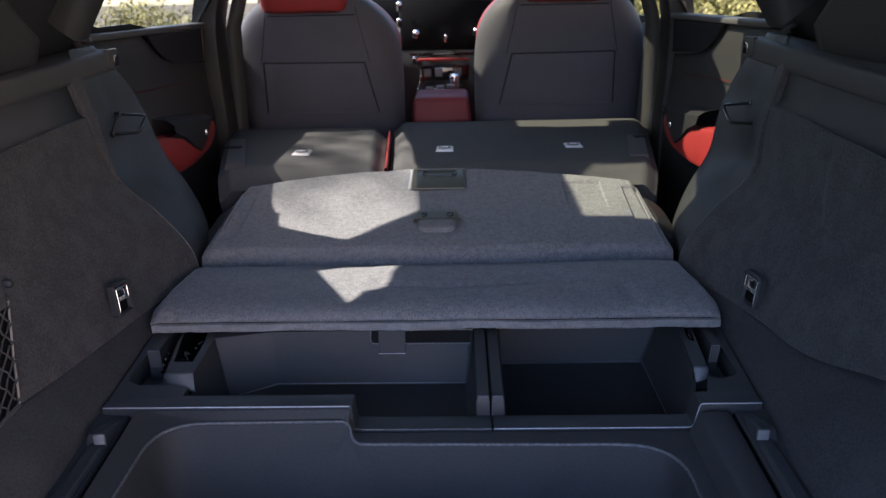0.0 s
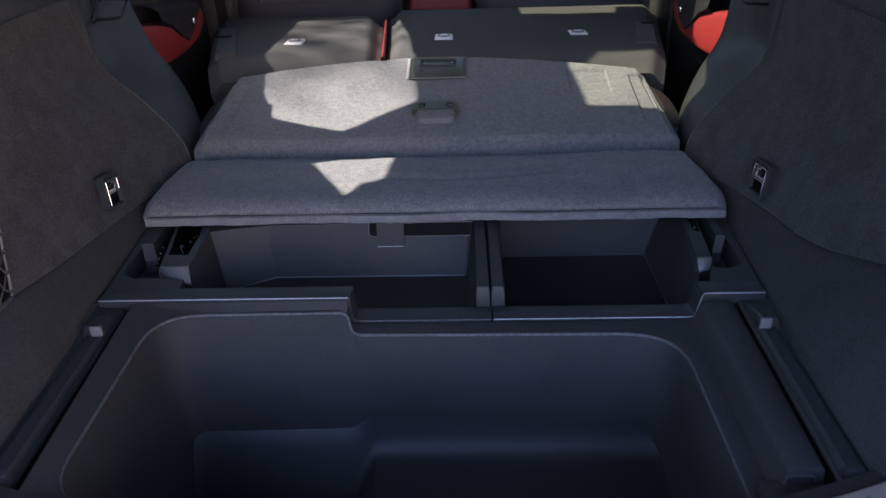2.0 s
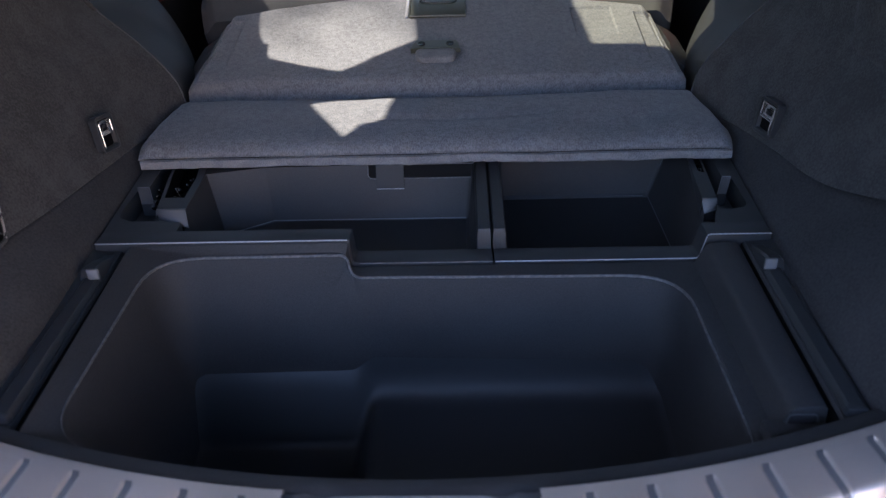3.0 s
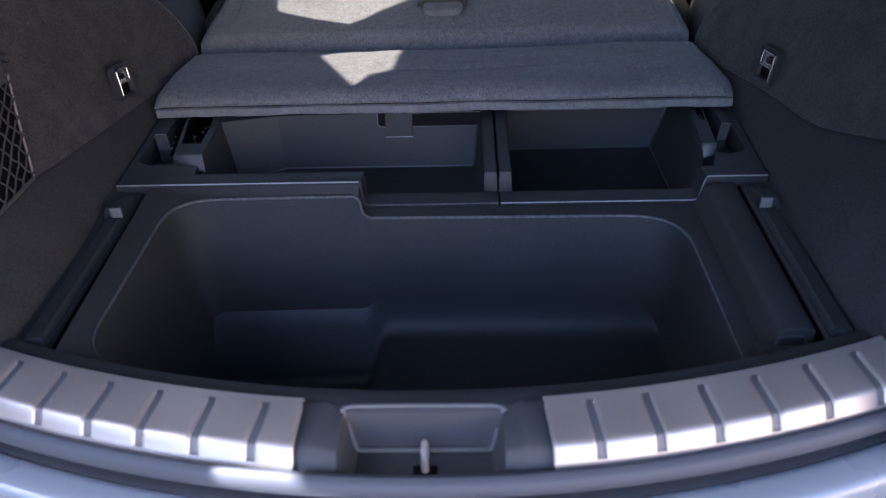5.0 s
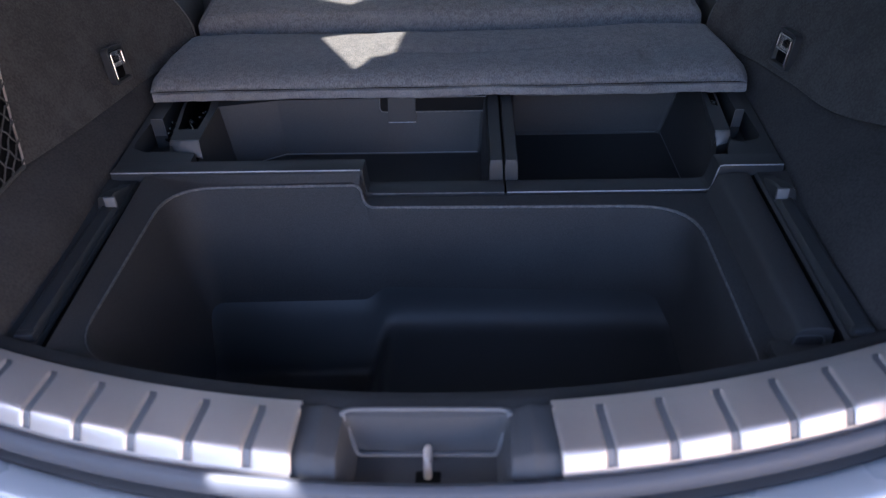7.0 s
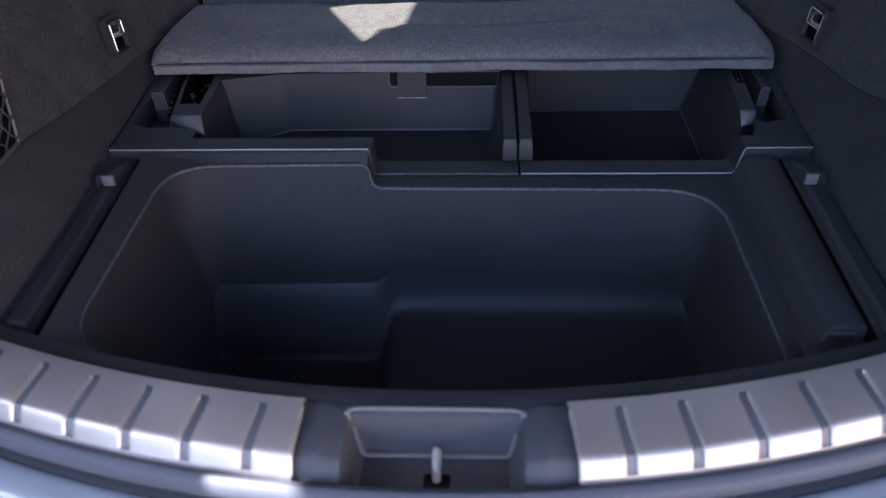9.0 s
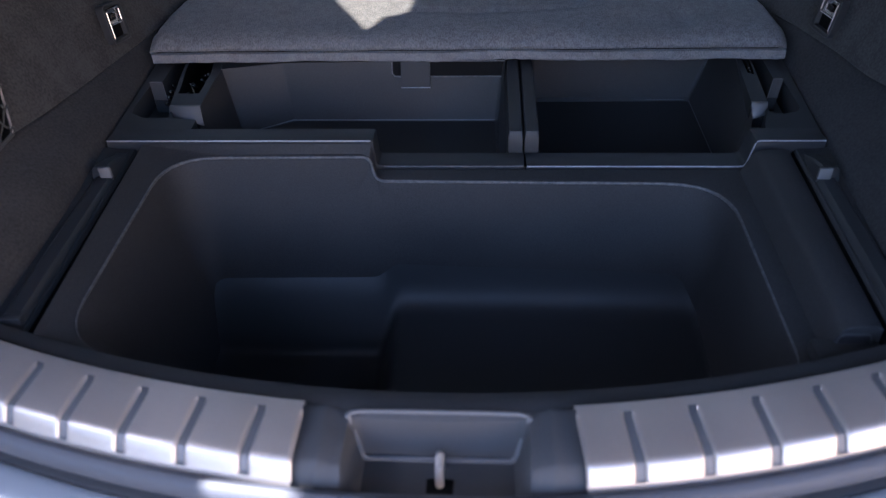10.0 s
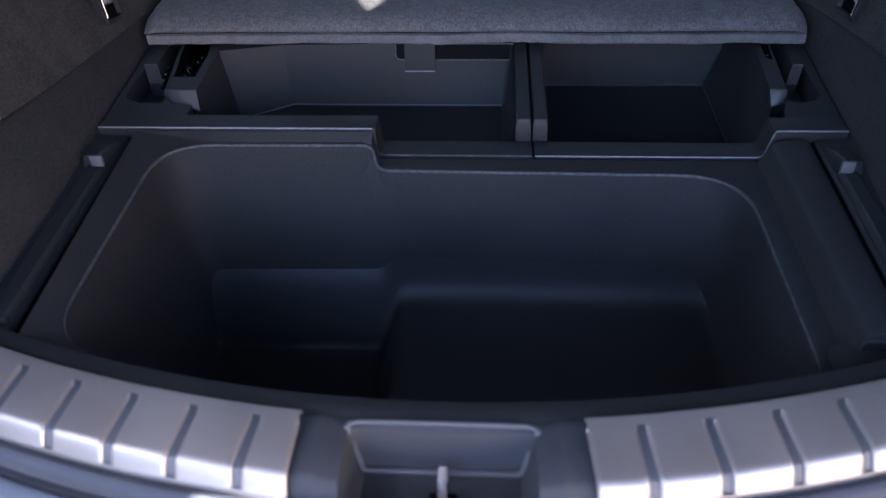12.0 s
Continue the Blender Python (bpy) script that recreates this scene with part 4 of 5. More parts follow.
    # pale seam where felt and panel meet
    seam = spline([(0.516, 1.534, 0.70), (0.531, 1.534, 0.785), (0.590, 1.534, 0.864), (0.665, 1.534, 0.944), (0.689, 1.534, 1.05), (0.708, 1.534, 1.16)], 30)
    part("panel_seam", tube([(s * (x - 0.0055), y, z) for x, y, z in seam], 0.0014, 6), SILL_PLASTIC, wall)
    # luggage-cover shelf along the top
    shelf = [(0.770, 1.146), (0.706, 1.146), (0.700, 1.149), (0.698, 1.155), (0.697, 1.184), (0.699, 1.189), (0.705, 1.191), (0.780, 1.193)]
    rows = [[Vector((s * (x + dx), y, z + dz + 0.05 * (y - 1.70))) for x, z in shelf] for y, dx, dz in ((0.58, 0.01, 0), (1.0, 0.004, 0), (1.4, 0.0, 0), (1.692, 0.0, 0), (1.699, 0.002, -0.001), (1.703, 0.006, -0.003))]
    part("shelf", loft(rows, False, False, True), SHELF_PLASTIC, wall, "ledge that carries the luggage cover", angle=50)
    x0, x1 = sorted((s * 0.693, s * 0.706))
    part("shelf_cap", box(x0, x1, 1.655, 1.705, 1.150, 1.192, 0.004), SHELF_PLASTIC, wall)
    x0, x1 = sorted((s * 0.6905, s * 0.695))
    part("shelf_socket", box(x0, x1, 1.676, 1.698, 1.156, 1.180, 0.002), GLOSS, wall, "socket for the luggage cover")
    # upper quarter lining
    ctrl = []
    for y, x0, x1, z1 in ((0.50, 0.745, 0.66, 1.34), (0.80, 0.745, 0.62, 1.45), (1.15, 0.745, 0.64, 1.42), (1.30, 0.745, 0.690, 1.30), (1.45, 0.748, 0.728, 1.225)):
        ctrl.append([(s * x0, y, 1.165), (s * (x0 * 0.55 + x1 * 0.45), y, 1.165 + (z1 - 1.165) * 0.42), (s * x1, y, z1)])
    u = part("quarter_lining", loft(surface(ctrl, 24, 12)), DARK_TRIM, wall, "dark upper quarter lining")
    u.modifiers.new("thickness", "SOLIDIFY").thickness = 0.006
    # lower end of the roof pillar, a folded flap
    rows = []
    for f in np.linspace(0, 1, 8):
        z = 0.30 * f
        rows.append([Vector((s * (x - 0.62 * z), y, z + z0)) for x, y, z0 in ((0.748, 1.514, 1.264), (0.716, 1.514, 1.236), (0.690, 1.518, 1.216), (0.678, 1.545, 1.219), (0.712, 1.566, 1.226), (0.750, 1.568, 1.26))])
    part("pillar_flap", loft(rows, True, True, True), RUBBER, wall, "dark pillar lining", angle=70)
    # cover of the seat hinge beside the cargo cover
    part("hinge_cover", loft([[Vector((s * x, y, z)) for x, z in ((0.556, 0.70), (0.552, 0.762 + dz), (0.540, 0.778 + dz), (0.508 - 0.05 * (y - 1.6), 0.802 + dz), (0.500, 0.70))]
                              for y, dz in ((1.66, -0.03), (1.69, -0.006), (1.78, 0.008), (1.86, 0.004), (1.90, -0.03))], False, True, True), SMOOTH_PLASTIC, wall)


for side in (-1, 1):
    make_side_trim(side)
# the right-hand trim stands a little closer in towards the top
for ob in bpy.data.objects["wall_right"].children:
    for v in ob.data.vertices:
        v.co.x -= 0.028 * step(0.88, 1.05, v.co.z)


def make_tie_down(s):
    """A dished bezel round a well; a chrome flap fills the well's upper half, its bright frame runs down one side."""
    t = thing("tie_down", "chrome fold-out tie-down ring in a black bezel", "tie-down", "tie-downs on the side walls")

    def ring(hx, hz, r, y):
        return [Vector((p.x, y, p.z)) for p in rounded([(-hx, 0, -hz, r), (hx, 0, -hz, r), (hx, 0, hz, r), (-hx, 0, hz, r)], 5)]

    part("bezel", loft([ring(0.0280, 0.0305, 0.009, -0.012), ring(0.0280, 0.0305, 0.009, 0.0030), ring(0.0268, 0.0293, 0.008, 0.0042), ring(0.0225, 0.0255, 0.005, 0.0040), ring(0.0210, 0.0240, 0.004, 0.0025),
                        ring(0.0200, 0.0230, 0.004, -0.006)], True), SMOOTH_PLASTIC, t)
    part("bezel_line", tube(ring(0.0276, 0.0301, 0.0088, 0.0038), 0.0007, 6, True), SILL_PLASTIC, t)
    # Near-black back paints the shade down in the well.
    part("well", box(-0.0205, 0.0205, -0.0075, -0.0055, -0.0235, 0.0235), VOID, t)
    k = -s  # the side towards the tailgate
    frame_bar = [(k * 0.0190, 0.0025, -0.0215), (k * 0.0190, 0.0030, 0.0), (k * 0.0190, 0.0030, 0.0190), (k * 0.0165, 0.0030, 0.0215), (-k * 0.0160, 0.0030, 0.0215), (-k * 0.0185, 0.0030, 0.0190), (-k * 0.0185, 0.0030, 0.0010),
                 (-k * 0.0160, 0.0030, -0.0015), (k * 0.0170, 0.0030, -0.0015)]
    part("ring", tube(frame_bar, 0.0014, 8), CHROME, t, "bright chrome ring")
    rows = []
    for v in np.linspace(0, 1, 7):
        rows.append([Vector((x, -0.001 - 0.003 * math.sin(math.pi * v) * (1 - (x / 0.019) ** 2), -0.001 + 0.022 * v)) for x in np.linspace(-0.0182, 0.0182, 9)])
    part("ring_plate", loft(rows), CHROME, t, "dished chrome finger plate")
    part("finger_pad", box(-0.008, 0.008, -0.0015, 0.0006, 0.004, 0.014, 0.002), GLOSS, t)
    centre, inward, up = ((-0.5547, 1.2566, 0.7852), (0.989, -0.035, 0.141), (-0.134, 0.147, 0.980)) if s < 0 else ((0.5558, 1.2501, 0.7904), (-0.983, -0.130, 0.129), (0.127, 0.023, 0.992))
    inward, up = Vector(inward).normalized(), Vector(up)
    right = inward.cross(up).normalized()
    up = right.cross(inward)
    m = Matrix((right, inward, up)).transposed().to_4x4()
    t.matrix_world = Matrix.Translation(centre) @ m @ Matrix.Diagonal((1, 0.8, 1, 1))


def make_bag_hook(s):
    h = thing("bag_hook", "black wire bag hook folded out from the side trim", "hook", "bag hooks")
    ring = rounded([(s * 0.688, 1.600, 1.020, 0.003), (s * 0.690, 1.648, 1.056, 0.003), (s * 0.628, 1.650, 1.053, 0.010), (s * 0.633, 1.612, 1.022, 0.010)], 5)
    part("wire", tube(ring, 0.0032, 8, True), WIRE, h)
    h.location.x = -0.013 if s > 0 else 0.0
    for x, y, z in ((0.694, 1.600, 1.020), (0.696, 1.648, 1.056)):
        part("pivot", disc((s * x, y, z), (-s, 0, 0), 0.006, 0.012, 10, 0.002), WIRE, h)


def make_net():
    net = thing("luggage_net", "black diamond-mesh luggage net over a dark side pocket", "net")

    def spot(u, v, out=0.0):
        """u: from the edge wire towards the tailgate; v: from the top down."""
        z = 0.885 - 0.113 * v
        y = 1.016 - 0.104 * v - 0.30 * u
        x = float(np.interp(z, (0.750, 0.785, 0.820, 0.885), (0.541, 0.555, 0.573, 0.602))) - 0.004 * math.sin(min(1, u * 3) * 1.57) + out
        return Vector((-x, y, z))

    part("edge_wire", tube([spot(0, v) for v in np.linspace(0.02, 1, 10)], 0.0014, 8), STEEL, net, "bright steel edge wire")
    # Near-black sheet over the felt paints the shade inside the pocket.
    part("pocket_mouth", loft([[spot(u, v, 0.0030) for u in np.linspace(0, 1, 14)] for v in np.linspace(0, 1, 8)]), VOID, net, "black sheet standing in for the shaded pocket behind the net")
    cords = []
    for k in range(-8, 30):
        for d in (1, -1):
            pts = []
            for f in np.linspace(0, 1, 15):
                u = (k + (f if d > 0 else 1 - f) * 5.5) * 0.088 - 0.1
                if 0 <= u <= 1:
                    p = spot(u, f)
                    p.z += 0.0012 * math.sin(f * 40 + k)
                    p.y += 0.0015 * math.sin(f * 31 + 2 * k)
                    pts.append(p)
            if len(pts) > 1:
                cords.append(tube(pts, 0.0012, 5))
    part("mesh_cord", join(*cords), NETTING, net)
    part("hem", tube([spot(u, 1.0) for u in np.linspace(0, 1, 12)], 0.0028, 6), NETTING, net)
    part("hem", tube([spot(u, 0.0) for u in np.linspace(0, 1, 12)], 0.0028, 6), NETTING, net)
    for v in np.linspace(0.08, 0.95, 6):
        p = spot(0, v)
        part("wire_loop", tube([p + Vector((0.002, -0.006, -0.002)), p + Vector((0.002, 0.0, 0.002)), p + Vector((0.0, 0.006, 0.0))], 0.0013, 5), NETTING, net)
    part("corner_tab", box(-0.608, -0.598, 0.982, 1.006, 0.876, 0.905, 0.003), FELT, net, "grey fabric corner tab")
    part("net_knob", disc((-0.615, 1.036, 0.900), (1, -0.1, 0.1), 0.0065, 0.010, 14, 0.003), PLASTIC, net, "round grey button")


for side in (-1, 1):
    make_tie_down(side)
    make_bag_hook(side)
make_net()


# ---- the folded load-floor cover ----
def cover_half(y):
    """Half the width of the cover at y."""
    pts = ((1.25, 0.521), (1.29, 0.521), (1.42, 0.516), (1.55, 0.510), (1.70, 0.500), (1.86, 0.490), (2.0, 0.470))
    for (a, u), (b, v) in zip(pts, pts[1:]):
        if y <= b:
            return u + (v - u) * max(0, (y - a)) / (b - a)
    return pts[-1][1]


def make_cover():
    cover = thing("load_floor_cover", "folded grey heather carpet load-floor cover with bound front edge", "floor cover")
    xs = np.linspace(-1, 1, 150)
    # front leaf, plump at its edge
    prof = [(1.550, 0.715), (1.40, 0.716), (1.300, 0.712), (1.282, 0.710), (1.2785, 0.7120), (1.2775, 0.7170), (1.2785, 0.7215), (1.2845, 0.7242), (1.2765, 0.7268), (1.2745, 0.7318), (1.2765, 0.7375),
            (1.283, 0.7428), (1.294, 0.7472), (1.310, 0.7498)] + [(float(y), 0.7505 + 0.005 * step(1.31, 1.47, y) - 0.018 * step(1.49, 1.545, y)) for y in np.linspace(1.33, 1.545, 26)] + [(1.556, 0.728)]
    rows = []
    for u in xs:
        e = 1 - abs(u)
        squash = 1 - step(0, 0.035, e)
        row = []
        for y, z in prof:
            x = u * (cover_half(y) + ((0.013 * step(1.275, 1.34, y) - 0.003 * step(1.38, 1.5, y)) if u < 0 else (0.007 * step(1.275, 1.34, y) - 0.007 * step(1.38, 1.5, y) - 0.003 * (1 - step(1.27, 1.29, y)))))
            top = step(0.726, 0.744, z)
            dent = 0.0
            if top > 0.5:
                dent = 0.0055 * noise.noise(Vector((x * 5, y * 9, 3.1))) + 0.0028 * noise.noise(Vector((x * 16, y * 22, 7.7)))
                dent -= 0.009 * math.exp(-((x - 0.37) / 0.020) ** 2 - ((y - 1.345) / 0.045) ** 2)
                dent += 0.005 * math.exp(-((x - 0.40) / 0.03) ** 2 - ((y - 1.33) / 0.03) ** 2)
                dent -= 0.0045 * math.exp(-((y - 1.385 - 0.5 * (x - 0.02) ** 2) / 0.008) ** 2) * (1 if -0.12 < x < 0.22 else 0)
                dent -= 0.006 * math.exp(-((y - 1.502) / 0.006) ** 2) * (1 if -0.40 < x < 0.02 else 0.2)
            wave = 0.0034 * noise.noise(Vector((x * 7, 1.0, 0))) if y < 1.31 else 0
            z2 = 0.721 + (z - 0.721) * (1 - 0.55 * squash) if z > 0.721 else z
            row.append(Vector((x, y + wave, z2 + dent)))
        rows.append(row)
    part("front_leaf", loft(rows, True, True, True), CARPET, cover, angle=60)
    rows = []
    for u in np.linspace(-1, 1, 90):
        x = u * (cover_half(1.276) - 0.002)
        w = 0.0034 * noise.noise(Vector((x * 7, 1.0, 0)))
        sag = 0.0030 * noise.noise(Vector((x * 7, 5.0, 0))) + 0.0008 * noise.noise(Vector((x * 70, 2.0, 0)))
        droop = 0.0022 * noise.noise(Vector((x * 13, 9.0, 0))) + 0.0012 * noise.noise(Vector((x * 55, 3.0, 0)))
        rows.append([Vector((x, y + w, z + sag + droop * (1 - step(0.7100, 0.7180, z)))) for y, z in ((1.300, 0.7100), (1.282, 0.7072), (1.2755, 0.7078), (1.2738, 0.7102), (1.2738, 0.7180), (1.2752, 0.7222), (1.2800, 0.7236))])
    part("edge_binding", loft(rows), BINDING, cover, "flat grey binding sewn along the edge")
    stitch = []
    for u in np.linspace(-1, 1, 90):
        x = u * (cover_half(1.276) - 0.004)
        stitch.append((x, 1.2805 + 0.0034 * noise.noise(Vector((x * 7, 1.0, 0))), 0.7246 + 0.0030 * noise.noise(Vector((x * 7, 5.0, 0)))))
    part("edge_seam", tube(stitch, 0.0007, 6), SEAM, cover, "dark seam above the binding")

    # rear leaf, rising to the seats
    def rear_back(x):
        return 1.952 - 0.10 * (abs(x) / 0.49) ** 2.2

    rows = []
    vv = np.concatenate([np.linspace(0, 0.10, 12), np.linspace(0.115, 0.62, 50), np.linspace(0.625, 0.86, 62), np.linspace(0.87, 0.96, 10), np.linspace(0.97, 1, 6)])
    for u in np.concatenate([np.linspace(-1, -0.85, 50), np.linspace(-0.84, 0.58, 110), np.linspace(0.585, 0.70, 40), np.linspace(0.71, 0.78, 8), np.linspace(0.785, 1, 80)]):
        row = []
        for v in vv:
            xb = u * 0.49
            y = 1.553 + (rear_back(xb) - 1.553) * v
            x = u * (cover_half(y) + (0.006 if u < 0 else 0))
            e = (1 - abs(u)) * 0.5
            z = 0.4318 + 0.22 * y - 0.034 * (1 - step(0.0, 0.028, v)) - 0.003 * (1 - step(0.02, 0.07, v)) - 0.012 * step(0.97, 1.0, v) * v - 0.016 * (1 - step(0, 0.022, e))
            z += 0.0040 * noise.noise(Vector((x * 5, y * 6, 1.7))) + 0.0020 * noise.noise(Vector((x * 17, y * 17, 4.2)))
            # pressed channels towards the sides, and a shallow panel beside one of them
            ax = abs(x)
            z -= 0.006 * step(0.447, 0.4505, ax) * (1 - step(0.484, 0.4885, ax)) * step(1.60, 1.66, y) * (1 - step(1.822, 1.827, y))
            z -= 0.0045 * step(0.306, 0.3095, x) * (1 - step(0.397, 0.401, x)) * step(1.70, 1.80, y) * (1 - step(1.853, 1.858, y))
            row.append(Vector((x, y, z)))
        under = [Vector((p.x * 0.985, p.y - 0.004, p.z - 0.02)) for p in (row[-1], row[40], row[0])]
        rows.append(row + under)
    part("rear_leaf", loft(rows, True, True, True), CARPET, cover, angle=60)

    def on(x, y, up=0.0):
        return Vector((x, y, 0.4318 + 0.22 * y + up))

    tilt = Matrix.Rotation(math.atan(0.22), 4, "X")
    # latch plate
    latch = part("latch_plate", join(box(-0.066, 0.064, -0.055, 0.058, 0.0, 0.005, 0.002)), GUNMETAL, cover, "glossy dark latch plate")
    latch.matrix_world = Matrix.Translation(on(0, 1.874, -0.001)) @ tilt
    part("latch_rim", tube([(-0.066, 0.058, 0.005), (-0.066, -0.055, 0.005), (0.064, -0.055, 0.005), (0.064, 0.058, 0.005)], 0.0022, 6, True), GUNMETAL, latch)
    part("latch_step", box(-0.045, 0.062, -0.05, 0.052, 0.0035, 0.0060, 0.002), GUNMETAL, latch)
    part("latch_grip", tube(rounded([(-0.042, 0.012, 0.0070, 0.012), (0.042, 0.012, 0.0070, 0.012), (0.042, 0.044, 0.0070, 0.012), (-0.042, 0.044, 0.0070, 0.012)], 5), 0.0026, 8, True), SMOOTH_PLASTIC, latch)
    for x in (-0.034, 0.034):
        part("latch_rivet", disc((x, 0.020, 0.0085), (0, 0, 1), 0.003, 0.002, 10, 0.001), CHROME, latch)
    part("latch_side", box(-0.076, -0.0685, -0.055, 0.058, 0.0, 0.005, 0.002), EDGE, latch)
    # pull handle
    pull = part("pull_bracket", join(loft([[Vector((x, y, z)) for x, y in ((-0.049 + c, 0.016), (0.049 - c, 0.016), (0.049 - c * 0.4, 0.002), (0.049, -0.016), (0.030, -0.012), (-0.030, -0.012), (-0.049, -0.016), (-0.049 + c * 0.4, 0.002))]
                                           for z, c in ((0.0, 0.004), (0.007, 0.006), (0.010, 0.010))], True, True, True)), GUNMETAL, cover, "glossy dark handle bracket with two screws")
    pull.matrix_world = Matrix.Translation(on(-0.002, 1.668, 0.004)) @ tilt @ Matrix.Diagonal((1.08, 1.2, 1.0, 1))
    for x in (-0.028, 0.028):
        part("bracket_screw", disc((x, 0.002, 0.009), (0, 0, 1), 0.0075, 0.003, 14, -0.002), GLOSS, pull)
    pad = rounded([(-0.041, -0.010, 0.0, 0.010), (0.041, -0.010, 0.0, 0.010), (0.038, -0.046, 0.0, 0.020), (-0.038, -0.046, 0.0, 0.020)], 6)
    mid = Vector((0, -0.026, 0))
    part("pull_strap", loft([[mid + (p - mid) * f + Vector((0, 0, z)) for p in pad] for f, z in ((1.0, -0.004), (1.0, 0.003), (0.93, 0.0070), (0.80, 0.0085), (0.4, 0.0090))], True, False, True), BINDING, pull, "padded carpet pull tab")


make_cover()


# ---- folded rear seats ----
def make_folded_seat(x0, x1, near, far, label, guide, anchors, inner, flare):
    seat = thing("folded_rear_seat", label, "seat", "folded rear seats")
    rows = []
    hw, cx = (x1 - x0) / 2, (x0 + x1) / 2
    ys = np.linspace(0, 1, 40)
    for u in np.linspace(-1, 1, 60):
        e = (1 - abs(u)) * hw
        row = []
        for v in ys:
            y = near + (far - 0.02 * (abs(u) ** 8) - near) * v
            z = 0.868 + 0.006 * v - 0.030 * (1 - step(0, 0.035, e)) - 0.05 * (1 - step(0, 0.10, v)) - 0.030 * step(0.95, 1.0, v)
            z += 0.003 * noise.noise(Vector((u * 3 + cx * 7, y * 4, 2.0)))
            skew = (1 + inner * u) / 2 * 0.046 * (0.45 - v) + (1 - inner * u) / 2 * flare * v
            row.append(Vector((cx + u * hw * (1 - 0.01 * (1 - step(0, 0.05, v))) + skew, y, z)))
        low = [Vector((row[-1].x, row[-1].y - 0.01, 0.74)), Vector((row[0].x, row[0].y + 0.03, 0.72))]
        rows.append(row + low)
    part("seat_back", loft(rows, True, True, True), SEAT_BACKING, seat)
    for ax, ay in anchors:
        a = part("anchor_cover", box(ax - 0.026, ax + 0.026, ay - 0.034, ay + 0.034, 0.866, 0.8740, 0.003, 3, top=(0.003, 0.004)), WHITE_PLASTIC, seat, "white child-seat anchor cover")
        part("anchor_disc", disc((ax, ay, 0.8735), (0, -0.05, 1), 0.018, 0.0022, 20, 0.0015), LIGHT_PLASTIC, a)
        part("anchor_bar", box(ax - 0.010, ax + 0.010, ay - 0.006, ay + 0.006, 0.8755, 0.8785, 0.002), WHITE_PLASTIC, a)
    (ya, a0, a1), (yb, b0, b1), (ys0, s0, s1) = guide
    b = part("belt_guide", loft([[Vector((x, y, z)) for x, z in ((p, 0.858), (p + 0.003, 0.8745), (q - 0.003, 0.8745), (q, 0.858))] for y, p, q in ((ya, a0, a1), (ya + 0.004, a0, a1), (yb - 0.004, b0, b1), (yb, b0, b1))], False, True, True),
             SILL_PLASTIC, seat, "smooth grey plastic belt guide")
    # Near-black block stands in for the shaded belt slot.
    part("guide_slot", box(s0, s1, ys0 - 0.014, ys0 + 0.014, 0.8742, 0.8758), VOID, b)


make_folded_seat(-0.577, -0.166, 1.90, 2.55, "narrower folded rear seat back in grey fabric", ((1.962, -0.572, -0.512), (2.340, -0.668, -0.612), (2.198, -0.640, -0.591)), [(-0.396, 2.121)], 1, -0.160)
make_folded_seat(-0.152, 0.560, 1.90, 2.66, "wider folded rear seat back in grey fabric", ((2.010, 0.504, 0.560), (2.300, 0.561, 0.616), (2.270, 0.576, 0.612)), [(0.010, 2.146), (0.379, 2.165)], -1, 0.145)


def red_edge(x):
    rows = []
    for y in np.linspace(1.93, 2.50, 12):
        skew = 0.046 * (0.45 - (y - 1.90) / 0.68)
        rows.append([Vector((x + dx + skew, y, z)) for dx, z in ((-0.0035, 0.78), (-0.0035, 0.862), (-0.002, 0.866), (0.0, 0.867), (0.002, 0.866), (0.0035, 0.862), (0.0035, 0.78))])
    tagged(part("seat_edge_trim", loft(rows), RED), "red leather edge between the folded seats", "seat trim")


red_edge(-0.159)


